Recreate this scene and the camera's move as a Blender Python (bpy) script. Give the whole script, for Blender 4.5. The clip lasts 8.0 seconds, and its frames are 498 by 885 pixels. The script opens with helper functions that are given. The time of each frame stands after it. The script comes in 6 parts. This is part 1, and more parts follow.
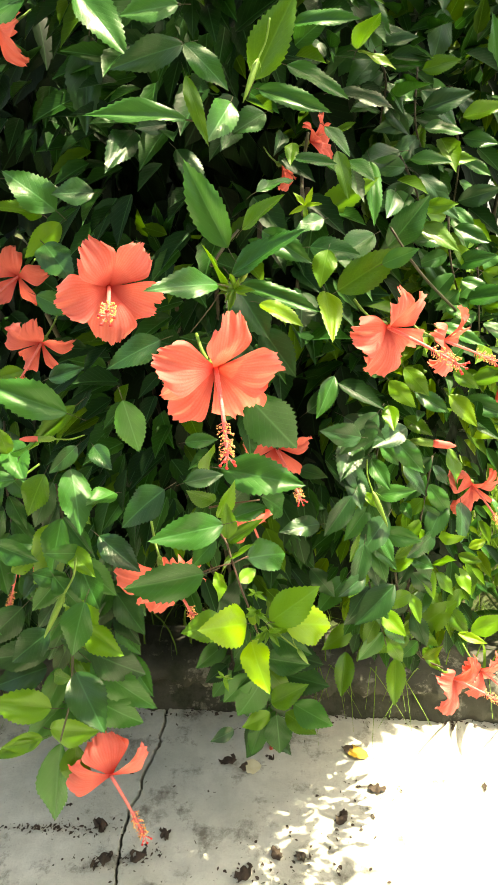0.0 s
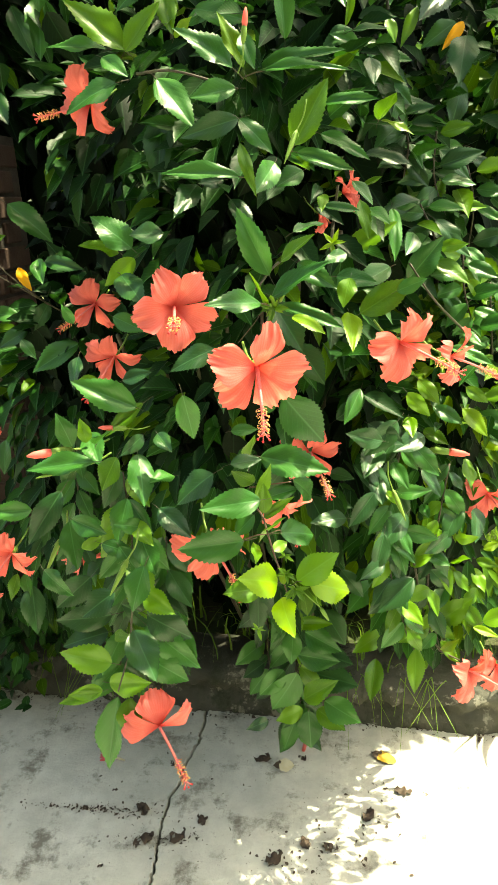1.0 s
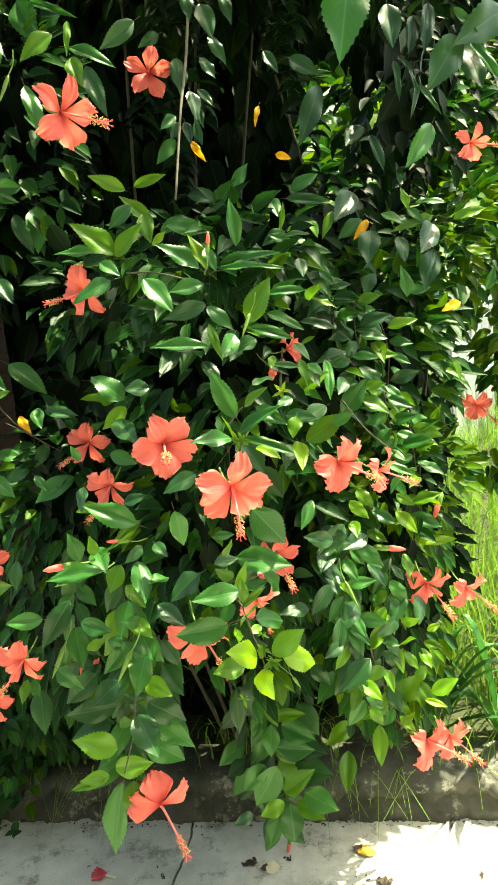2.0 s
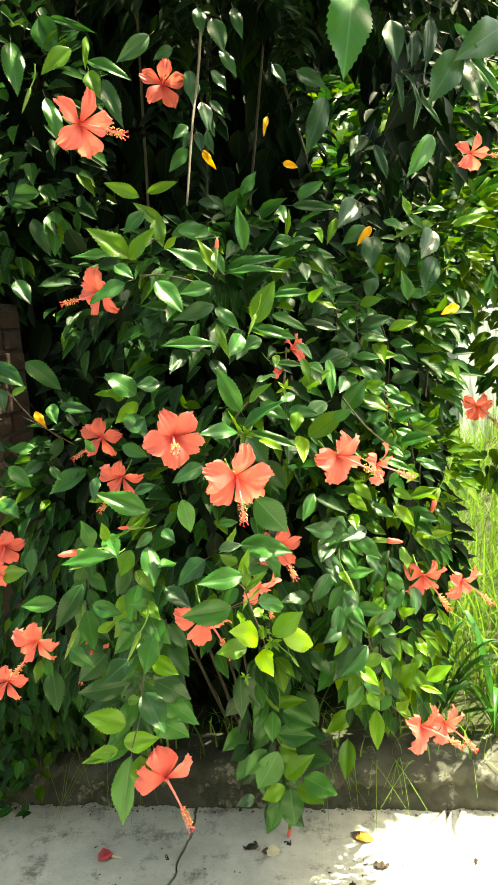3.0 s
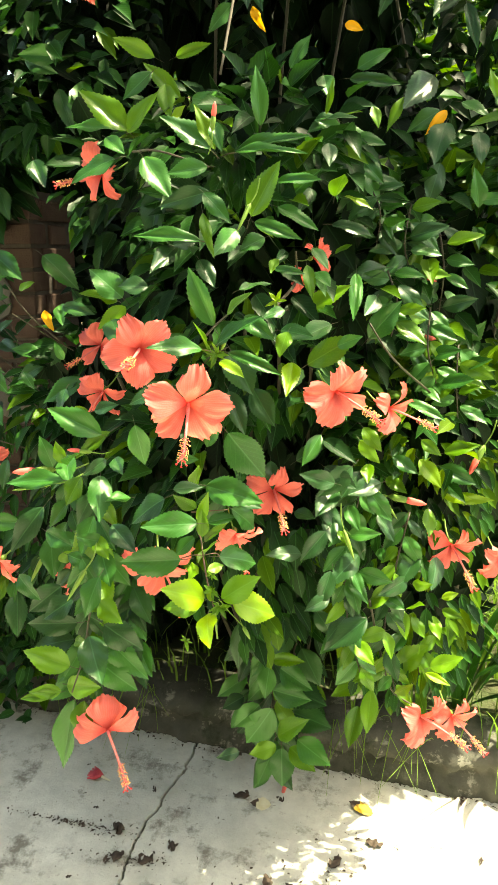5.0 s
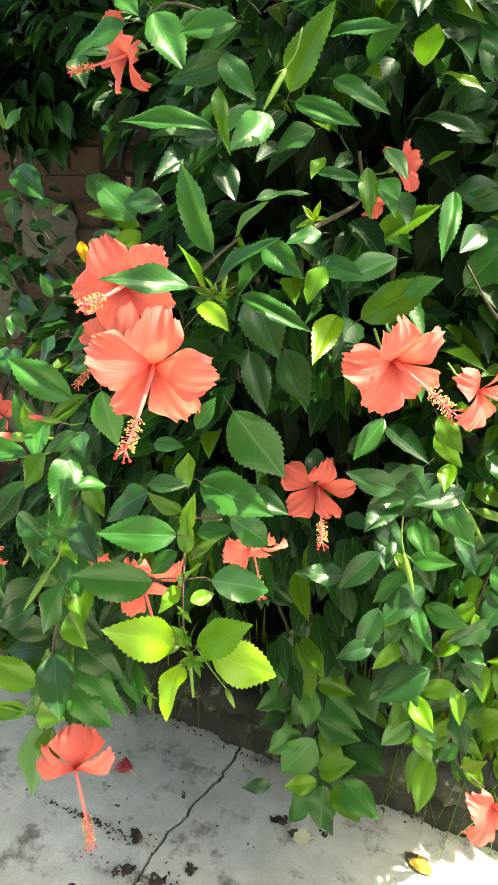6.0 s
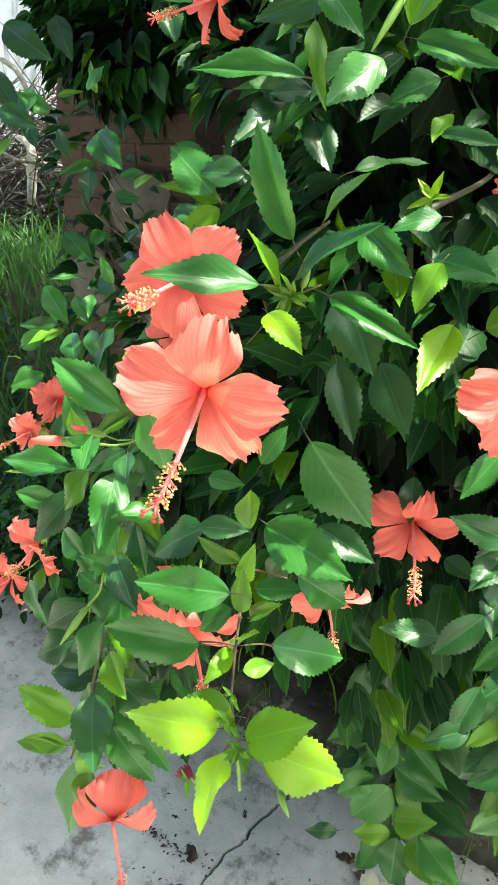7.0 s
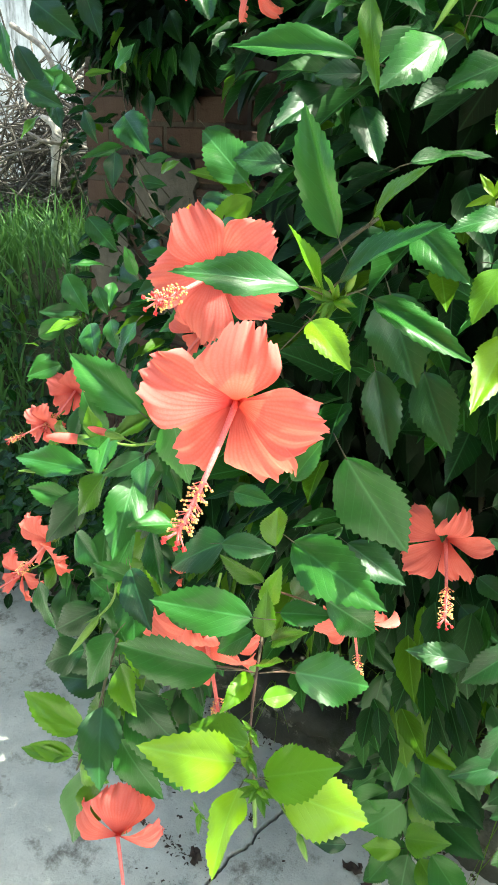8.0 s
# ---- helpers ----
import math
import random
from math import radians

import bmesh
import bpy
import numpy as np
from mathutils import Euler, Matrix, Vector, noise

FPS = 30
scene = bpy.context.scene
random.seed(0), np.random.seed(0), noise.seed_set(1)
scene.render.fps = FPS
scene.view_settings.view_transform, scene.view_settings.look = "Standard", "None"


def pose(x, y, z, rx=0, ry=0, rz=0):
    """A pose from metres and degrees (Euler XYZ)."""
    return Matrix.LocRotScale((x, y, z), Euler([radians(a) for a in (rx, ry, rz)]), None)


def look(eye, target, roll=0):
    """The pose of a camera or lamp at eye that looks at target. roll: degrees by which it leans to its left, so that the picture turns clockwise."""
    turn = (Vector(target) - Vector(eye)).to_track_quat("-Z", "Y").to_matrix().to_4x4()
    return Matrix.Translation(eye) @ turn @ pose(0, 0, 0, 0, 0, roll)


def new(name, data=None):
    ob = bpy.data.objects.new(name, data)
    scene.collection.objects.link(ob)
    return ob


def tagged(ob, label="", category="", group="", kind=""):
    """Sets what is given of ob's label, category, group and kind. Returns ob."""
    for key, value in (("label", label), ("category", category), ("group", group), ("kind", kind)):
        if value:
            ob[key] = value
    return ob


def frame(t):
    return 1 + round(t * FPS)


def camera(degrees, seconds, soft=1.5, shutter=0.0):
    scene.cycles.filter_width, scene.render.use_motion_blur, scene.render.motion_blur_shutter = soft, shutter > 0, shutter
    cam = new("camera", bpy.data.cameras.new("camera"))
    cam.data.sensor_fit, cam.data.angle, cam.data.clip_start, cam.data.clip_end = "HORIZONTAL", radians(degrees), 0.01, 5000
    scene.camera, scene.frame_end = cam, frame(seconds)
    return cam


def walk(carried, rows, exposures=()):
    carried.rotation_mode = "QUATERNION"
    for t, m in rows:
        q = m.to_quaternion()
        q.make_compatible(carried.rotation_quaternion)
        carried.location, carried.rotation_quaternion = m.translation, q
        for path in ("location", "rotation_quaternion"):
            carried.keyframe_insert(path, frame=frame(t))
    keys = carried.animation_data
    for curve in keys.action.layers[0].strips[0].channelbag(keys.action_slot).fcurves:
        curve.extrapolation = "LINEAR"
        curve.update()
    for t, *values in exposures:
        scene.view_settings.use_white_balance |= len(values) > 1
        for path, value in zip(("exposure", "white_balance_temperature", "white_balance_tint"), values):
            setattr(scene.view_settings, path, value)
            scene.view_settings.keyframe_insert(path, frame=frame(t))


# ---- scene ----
cam = camera(40.5, 8.0)
PATH = [
    (0, (0.148, 0.164, 1.491), (-0.004, 1.989, 0.688), -2.4),
    (0.2, (0.152, 0.131, 1.489), (0.01, 1.961, 0.693), -2.4),
    (0.5, (0.161, 0.082, 1.487), (-0.027, 1.918, 0.717), -2.6),
    (0.8, (0.174, 0.017, 1.501), (-0.071, 1.873, 0.797), -2.5),
    (1, (0.177, -0.014, 1.493), (-0.111, 1.844, 0.81), -2.5),
    (1.2, (0.183, -0.038, 1.511), (-0.096, 1.861, 0.946), -1.8),
    (1.5, (0.183, -0.119, 1.545), (-0.045, 1.827, 1.143), -2.5),
    (1.8, (0.184, -0.214, 1.557), (-0.011, 1.751, 1.239), -3.5),
    (2, (0.184, -0.277, 1.549), (0.03, 1.689, 1.212), -4.7),
    (2.2, (0.183, -0.314, 1.544), (0.021, 1.654, 1.228), -4.7),
    (3.3, (0.2, -0.351, 1.542), (0.02, 1.612, 1.203), -4.1),
    (3.5, (0.2, -0.349, 1.541), (0.028, 1.612, 1.19), -3.9),
    (4, (0.196, -0.343, 1.539), (0.037, 1.615, 1.164), -3.6),
    (4.2, (0.199, -0.332, 1.535), (0.038, 1.622, 1.141), -3.0),
    (5.3, (0.439, 0.03, 1.479), (-0.181, 1.839, 0.894), 0.2),
    (5.5, (0.45, 0.099, 1.469), (-0.224, 1.88, 0.856), 0.2),
    (5.7, (0.441, 0.157, 1.457), (-0.266, 1.919, 0.827), 0.6),
    (6, (0.407, 0.254, 1.44), (-0.398, 1.964, 0.785), 1.3),
    (6.2, (0.389, 0.3, 1.438), (-0.473, 1.957, 0.723), 1.2),
    (6.5, (0.385, 0.347, 1.437), (-0.525, 1.974, 0.713), 1.0),
    (6.8, (0.361, 0.387, 1.436), (-0.585, 1.985, 0.695), 1.5),
    (7, (0.346, 0.406, 1.441), (-0.686, 1.956, 0.711), 1.8),
    (7.2, (0.331, 0.418, 1.442), (-0.727, 1.937, 0.684), 2.4),
    (7.5, (0.32, 0.43, 1.44), (-0.73, 1.949, 0.672), 2.9),
    (8, (0.308, 0.439, 1.442), (-0.751, 1.954, 0.679), 3.4),
]
walk(cam, [(t, look(eye, target, roll)) for t, eye, target, roll in PATH], exposures=[(0, 2.29, 9000, -1), (2, 2.37, 8200, -10), (3.5, 2.52, 9100, -6), (5.5, 2.46, 8400, -3), (6.5, 2.33, 7000, -4), (8, 2.33, 6500, -7)])

# ---- daylight: a high tropical sun over the meadow beside the hedge, open sky in front ----
SUN_HEIGHT, SUN_TURN = 67.0, 66.0  # degrees above the horizon; degrees from straight behind the hedge towards +x
world = bpy.data.worlds.new("sky")
scene.world = world
world.use_nodes = True
wt = world.node_tree
sky = wt.nodes.new("ShaderNodeTexSky")
sky.sky_type, sky.sun_disc = "NISHITA", False
sky.sun_elevation, sky.sun_rotation = radians(SUN_HEIGHT), radians(SUN_TURN)
sky.dust_density, sky.ozone_density = 4.0, 0.6
back = wt.nodes["Background"]
back.inputs["Strength"].default_value = 0.125
wt.links.new(sky.outputs[0], back.inputs["Color"])
sun = new("sun", bpy.data.lights.new("sun", "SUN"))
sun.data.energy, sun.data.angle, sun.data.color = 3.7, radians(0.5), (1.0, 0.95, 0.86)
toward = Vector((math.sin(radians(SUN_TURN)) * math.cos(radians(SUN_HEIGHT)), math.cos(radians(SUN_TURN)) * math.cos(radians(SUN_HEIGHT)), math.sin(radians(SUN_HEIGHT))))
sun.matrix_world = look(toward * 30, (0, 0, 0))

# ---- materials ----
def material(name, rough=0.6, spec=0.4):
    m = bpy.data.materials.new(name)
    m.use_nodes = True
    bsdf = m.node_tree.nodes["Principled BSDF"]
    bsdf.inputs["Roughness"].default_value = rough
    bsdf.inputs["Specular IOR Level"].default_value = spec
    return m, m.node_tree, bsdf


def node(nt, kind, **values):
    n = nt.nodes.new(kind)
    for key, v in values.items():
        if key in n.inputs:
            n.inputs[key].default_value = v
        else:
            setattr(n, key, v)
    return n


def maths(nt, op, a, b=None, clamp=False):
    n = nt.nodes.new("ShaderNodeMath")
    n.operation, n.use_clamp = op, clamp
    for i, v in enumerate((a, b)):
        if v is None:
            continue
        if isinstance(v, (int, float)):
            n.inputs[i].default_value = v
        else:
            nt.links.new(v, n.inputs[i])
    return n.outputs[0]


def mix(nt, fac, a, b, mode="MIX"):
    n = nt.nodes.new("ShaderNodeMix")
    n.data_type, n.blend_type = "RGBA", mode
    for sock, v in ((n.inputs[0], fac), (n.inputs[6], a), (n.inputs[7], b)):
        if isinstance(v, (int, float)):
            sock.default_value = v
        elif isinstance(v, tuple):
            sock.default_value = (*v, 1) if len(v) == 3 else v
        else:
            nt.links.new(v, sock)
    return n.outputs[2]


def noise_of(nt, scale, detail=4.0, coords="Object", rough=0.6):
    tc = nt.nodes.new("ShaderNodeTexCoord")
    n = node(nt, "ShaderNodeTexNoise", Scale=scale, Detail=detail, Roughness=rough)
    nt.links.new(tc.outputs[coords], n.inputs["Vector"])
    return n.outputs["Fac"]


def ramp(nt, fac, lo, hi):
    n = node(nt, "ShaderNodeMapRange")
    n.inputs["From Min"].default_value, n.inputs["From Max"].default_value = lo, hi
    nt.links.new(fac, n.inputs["Value"])
    return n.outputs["Result"]


def bump(nt, bsdf, height, strength, distance):
    b = node(nt, "ShaderNodeBump", Strength=strength, Distance=distance)
    nt.links.new(height, b.inputs["Height"])
    nt.links.new(b.outputs["Normal"], bsdf.inputs["Normal"])


def leaf_material(name, base, vein, glow, rough, island, through_light=0.3):
    """A leaf blade: pale midrib and side veins along its UV, blotches, gloss, and light shining through."""
    m, nt, bsdf = material(name, rough, 0.10 if island else 0.36)
    uv = node(nt, "ShaderNodeUVMap", uv_map="UVMap")
    sep = node(nt, "ShaderNodeSeparateXYZ")
    nt.links.new(uv.outputs[0], sep.inputs[0])
    side = maths(nt, "ABSOLUTE", maths(nt, "SUBTRACT", sep.outputs[0], 0.5))
    rib = maths(nt, "SUBTRACT", 1.0, maths(nt, "MULTIPLY", side, 30.0), True)
    slant = maths(nt, "SUBTRACT", maths(nt, "MULTIPLY", sep.outputs[1], 8.0), maths(nt, "MULTIPLY", side, 7.0))
    wave = maths(nt, "ABSOLUTE", maths(nt, "SUBTRACT", maths(nt, "FRACT", slant), 0.5))
    veins = maths(nt, "SUBTRACT", 1.0, maths(nt, "MULTIPLY", wave, 14.0), True)
    lines = maths(nt, "MAXIMUM", rib, maths(nt, "MULTIPLY", veins, 0.30))
    if island:
        rnd = node(nt, "ShaderNodeNewGeometry").outputs["Random Per Island"]
    else:
        rnd = node(nt, "ShaderNodeObjectInfo").outputs["Random"]
    dark = tuple(c * 0.6 for c in base)
    light = (base[0] * 1.5 + 0.06 * base[1], base[1] * 1.3, base[2] * 1.25)
    col = mix(nt, rnd, dark, light)
    blot = ramp(nt, noise_of(nt, 28.0), 0.35, 0.75)
    col = mix(nt, maths(nt, "MULTIPLY", blot, 0.35), col, (base[0] * 1.5, base[1] * 1.2, base[2] * 0.9))
    col = mix(nt, maths(nt, "MULTIPLY", lines, 0.55), col, vein)
    nt.links.new(col, bsdf.inputs["Base Color"])
    grain = noise_of(nt, 160.0, 2.0)
    nt.links.new(maths(nt, "ADD", maths(nt, "MULTIPLY", noise_of(nt, 45.0, 3.0), 0.30), rough - (0.14 if island else 0.20)), bsdf.inputs["Roughness"])
    quilt = maths(nt, "ADD", maths(nt, "MULTIPLY", maths(nt, "POWER", maths(nt, "MULTIPLY", wave, 2.0), 0.5), 0.45), maths(nt, "MULTIPLY", noise_of(nt, 60.0, 2.0), 0.8))
    bump(nt, bsdf, maths(nt, "SUBTRACT", maths(nt, "ADD", quilt, maths(nt, "MULTIPLY", grain, 0.2)), lines), 0.35, 0.0005)
    thin = node(nt, "ShaderNodeBsdfTranslucent")
    nt.links.new(mix(nt, 0.5, col, glow), thin.inputs["Color"])
    both = node(nt, "ShaderNodeMixShader", Fac=through_light)
    nt.links.new(bsdf.outputs[0], both.inputs[1])
    nt.links.new(thin.outputs[0], both.inputs[2])
    nt.links.new(both.outputs[0], nt.nodes["Material Output"].inputs["Surface"])
    return m


TONES = {  # blade colour, vein colour, colour of the light that comes through, roughness, share let through
    "d": ((0.013, 0.064, 0.015), (0.055, 0.155, 0.060), (0.05, 0.22, 0.02), 0.40, 0.06),
    "m": ((0.023, 0.120, 0.018), (0.085, 0.250, 0.080), (0.08, 0.34, 0.02), 0.40, 0.13),
    "n": ((0.066, 0.195, 0.009), (0.12, 0.27, 0.035), (0.20, 0.46, 0.012), 0.38, 0.19),
    "y": ((0.112, 0.250, 0.008), (0.17, 0.35, 0.04), (0.30, 0.56, 0.015), 0.40, 0.28),
    "Y": ((0.720, 0.400, 0.015), (0.70, 0.45, 0.08), (0.85, 0.50, 0.02), 0.50, 0.35),
}
ORDER = "dmnyY"
AGES = ("mature", "green", "fresh", "young", "yellowed")
LEAF_ONE = {k: leaf_material("leaf_" + n, v[0], v[1], v[2], v[3], False, v[4]) for (k, v), n in zip(TONES.items(), AGES)}
# leaf tones halved, so the loose fill reads as shaded behind the front leaves
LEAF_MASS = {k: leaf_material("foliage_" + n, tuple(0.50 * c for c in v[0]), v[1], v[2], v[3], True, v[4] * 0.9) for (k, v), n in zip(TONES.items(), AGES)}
LEAF_SHADED = {k: leaf_material("shaded_foliage_" + n, tuple(0.17 * c for c in v[0]), tuple(0.4 * c for c in v[1]), v[2], 0.50, True, v[4] * 0.3) for (k, v), n in zip(TONES.items(), AGES)}  # the same leaf tones, darkened to stand for deep shade


def petal_material():
    m, nt, bsdf = material("petal", 0.55, 0.25)
    uv = node(nt, "ShaderNodeUVMap", uv_map="UVMap")
    sep = node(nt, "ShaderNodeSeparateXYZ")
    nt.links.new(uv.outputs[0], sep.inputs[0])
    fan = maths(nt, "MULTIPLY", sep.outputs[0], 46.0)
    streak = maths(nt, "ABSOLUTE", maths(nt, "SINE", fan))
    throat = ramp(nt, sep.outputs[1], 0.40, 0.06)
    blot = noise_of(nt, 40.0)
    col = mix(nt, blot, (0.80, 0.110, 0.090), (0.85, 0.188, 0.162))
    col = mix(nt, maths(nt, "MULTIPLY", maths(nt, "MULTIPLY", streak, blot), 0.36), col, (0.93, 0.36, 0.33))
    rim = ramp(nt, sep.outputs[1], 0.55, 1.0)
    col = mix(nt, maths(nt, "MULTIPLY", rim, 0.50), col, (0.90, 0.27, 0.235))
    col = mix(nt, throat, col, (0.42, 0.012, 0.020))
    nt.links.new(col, bsdf.inputs["Base Color"])
    bump(nt, bsdf, maths(nt, "ADD", streak, blot), 0.25, 0.0007)
    thin = node(nt, "ShaderNodeBsdfTranslucent")
    nt.links.new(mix(nt, 0.5, col, (0.95, 0.16, 0.07)), thin.inputs["Color"])
    both = node(nt, "ShaderNodeMixShader", Fac=0.38)
    nt.links.new(bsdf.outputs[0], both.inputs[1])
    nt.links.new(thin.outputs[0], both.inputs[2])
    nt.links.new(both.outputs[0], nt.nodes["Material Output"].inputs["Surface"])
    return m


def plain(name, a, b, scale, rough=0.6, relief=0.3, depth=0.002, fine=220.0, spec=0.4):
    """Two colours mixed by noise at two scales, with a fine relief."""
    m, nt, bsdf = material(name, rough, spec)
    f = ramp(nt, noise_of(nt, scale), 0.3, 0.7)
    g = noise_of(nt, fine, 3.0)
    col = mix(nt, f, a, b)
    col = mix(nt, maths(nt, "MULTIPLY", g, 0.35), col, tuple(0.55 * c for c in a))
    nt.links.new(col, bsdf.inputs["Base Color"])
    bump(nt, bsdf, maths(nt, "ADD", maths(nt, "MULTIPLY", f, 0.6), g), relief, depth)
    return m


PETAL = petal_material()
COLUMN = plain("staminal_column", (0.72, 0.11, 0.11), (0.82, 0.26, 0.24), 90, 0.5, 0.1)
ANTHER = plain("pollen", (0.82, 0.42, 0.10), (0.88, 0.60, 0.28), 300, 0.8, 0.1)
STIGMA = plain("stigma", (0.65, 0.02, 0.03), (0.75, 0.05, 0.05), 200, 0.6, 0.1)
CALYX = plain("calyx", (0.10, 0.21, 0.025), (0.18, 0.30, 0.045), 70, 0.5, 0.15)
TWIG = plain("young_twig", (0.045, 0.028, 0.022), (0.05, 0.06, 0.022), 60, 0.6, 0.3)
RED_TWIG = plain("reddish_twig", (0.10, 0.036, 0.026), (0.06, 0.050, 0.022), 80, 0.5, 0.3)
BARK = plain("grey_bark", (0.17, 0.15, 0.11), (0.24, 0.22, 0.17), 40, 0.85, 0.6)
GRASS = leaf_material("grass_blade", (0.11, 0.235, 0.045), (0.20, 0.33, 0.08), (0.35, 0.60, 0.05), 0.45, True, 0.35)
# the grass green made darker and cooler, standing for shade on the bank
GRASS_SHADE = leaf_material("bank_grass_blade", (0.075, 0.180, 0.066), (0.14, 0.30, 0.09), (0.22, 0.50, 0.06), 0.45, True, 0.3)
DRY = plain("dry_stick", (0.16, 0.135, 0.11), (0.34, 0.31, 0.27), 30, 0.85, 0.5)
# twigs coloured dark to stand for the shade between the sticks
GAP_TWIG = plain("gap_twig", (0.05, 0.042, 0.034), (0.14, 0.125, 0.105), 30, 0.9, 0.5)
PALE_BARK = plain("peeled_wood", (0.30, 0.27, 0.23), (0.62, 0.58, 0.52), 35, 0.8, 0.5)
SOIL = plain("soil", (0.05, 0.04, 0.028), (0.11, 0.085, 0.055), 9, 0.95, 0.8, 0.01, 60)
TURF = plain("weedy_turf", (0.045, 0.075, 0.02), (0.06, 0.05, 0.03), 14, 0.95, 0.8, 0.01, 90)
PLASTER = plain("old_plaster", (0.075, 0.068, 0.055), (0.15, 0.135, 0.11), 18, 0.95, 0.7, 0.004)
# brick and mortar colours lowered to carry the deep shade on the pillar
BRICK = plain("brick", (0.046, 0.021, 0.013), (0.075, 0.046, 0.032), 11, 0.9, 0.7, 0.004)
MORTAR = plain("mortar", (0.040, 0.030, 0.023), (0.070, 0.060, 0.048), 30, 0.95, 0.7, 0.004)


def whitewash():
    """Old limewash: grey blotches, and rain streaks that run down it."""
    m, nt, bsdf = material("whitewash", 0.9, 0.3)
    col = mix(nt, ramp(nt, noise_of(nt, 5.0), 0.3, 0.7), (0.55, 0.56, 0.58), (0.34, 0.35, 0.37))
    tc = node(nt, "ShaderNodeTexCoord")
    stretch = node(nt, "ShaderNodeMapping", Scale=(9.0, 9.0, 1.1))
    nt.links.new(tc.outputs["Object"], stretch.inputs["Vector"])
    runs = node(nt, "ShaderNodeTexNoise", Scale=1.6, Detail=6.0, Roughness=0.65)
    nt.links.new(stretch.outputs[0], runs.inputs["Vector"])
    col = mix(nt, maths(nt, "MULTIPLY", ramp(nt, runs.outputs["Fac"], 0.50, 0.66), 0.85), col, (0.07, 0.07, 0.065))
    nt.links.new(col, bsdf.inputs["Base Color"])
    bump(nt, bsdf, noise_of(nt, 60.0, 5.0), 0.4, 0.004)
    return m


WHITEWASH = whitewash()
RENDERED = plain("screen_render", (0.13, 0.12, 0.10), (0.20, 0.19, 0.165), 3, 0.9, 0.3, 0.003)
DEAD = plain("dead_leaf", (0.035, 0.026, 0.02), (0.09, 0.06, 0.04), 60, 0.8, 0.5)
FADED = plain("withered_petal", (0.42, 0.03, 0.05), (0.60, 0.09, 0.10), 60, 0.6, 0.5)
PALE = plain("bleached_leaf", (0.62, 0.56, 0.34), (0.74, 0.70, 0.50), 50, 0.6, 0.3)
OCHRE = plain("yellow_leaf_litter", (0.52, 0.34, 0.03), (0.30, 0.17, 0.03), 55, 0.6, 0.4)


def concrete(name, a, b, moss, moss_share, lime=None):
    m, nt, bsdf = material(name, 0.82, 0.3)
    big = ramp(nt, noise_of(nt, 3.2, 6.0), 0.35, 0.68)
    mid = ramp(nt, noise_of(nt, 17.0, 6.0, rough=0.7), 0.42, 0.62)
    fine = noise_of(nt, 190.0, 4.0)
    col = mix(nt, big, a, b)
    col = mix(nt, maths(nt, "MULTIPLY", mid, 0.30), col, tuple(0.62 * c for c in a))
    dirt = ramp(nt, noise_of(nt, 7.5, 8.0, rough=0.75), 0.53, 0.64)
    col = mix(nt, maths(nt, "MULTIPLY", dirt, moss_share), col, moss)
    specks = ramp(nt, noise_of(nt, 75.0, 2.0), 0.70, 0.76)
    col = mix(nt, maths(nt, "MULTIPLY", specks, 0.6), col, (0.07, 0.06, 0.045))
    col = mix(nt, maths(nt, "MULTIPLY", fine, 0.25), col, tuple(0.7 * c for c in a))
    if lime:
        crust = ramp(nt, noise_of(nt, 13.0, 6.0, rough=0.7), 0.57, 0.64)
        col = mix(nt, maths(nt, "MULTIPLY", crust, 0.75), col, lime)
    nt.links.new(col, bsdf.inputs["Base Color"])
    bump(nt, bsdf, maths(nt, "ADD", maths(nt, "ADD", maths(nt, "MULTIPLY", mid, 0.8), fine), dirt), 0.45, 0.004)
    return m


PAVING = concrete("worn_concrete", (0.45, 0.45, 0.39), (0.68, 0.67, 0.59), (0.09, 0.075, 0.05), 0.8)
# moss and lime crust on the kerb; its base colour is also darkened for shade
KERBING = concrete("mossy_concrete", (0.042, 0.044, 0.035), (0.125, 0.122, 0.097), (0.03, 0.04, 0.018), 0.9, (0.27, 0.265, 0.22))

# ---- mesh helpers ----
def mesh_of(name, verts, faces, mats, uvs=None, slots=None, smooth=True):
    me = bpy.data.meshes.new(name)
    me.from_pydata([tuple(v) for v in verts], [], [tuple(f) for f in faces])
    for m in mats:
        me.materials.append(m)
    if slots is not None:
        me.polygons.foreach_set("material_index", np.asarray(slots, dtype=np.int32))
    if uvs is not None:
        layer = me.uv_layers.new(name="UVMap")
        idx = np.empty(len(me.loops), dtype=np.int32)
        me.loops.foreach_get("vertex_index", idx)
        layer.data.foreach_set("uv", np.asarray(uvs, dtype=np.float32)[idx].ravel())
    me.polygons.foreach_set("use_smooth", np.full(len(me.polygons), smooth))
    me.update()
    return me


def part(name, me, parent, m=None, label=""):
    ob = new(name, me)
    ob.parent = parent
    if m is not None:
        ob.matrix_basis = m
    return tagged(ob, label=label)


def part_bm(name, bm, mat, parent, label="", smooth=False):
    me = bpy.data.meshes.new(name)
    for f in bm.faces:
        f.smooth = smooth
    bm.to_mesh(me)
    bm.free()
    me.materials.append(mat)
    return part(name, me, parent, None, label)


def thing(name, label, category, group="", kind="", at=(0, 0, 0)):
    ob = new(name)
    ob.location = at
    ob.empty_display_size = 0.05
    bpy.context.view_layer.update()
    return tagged(ob, label, category, group, kind)


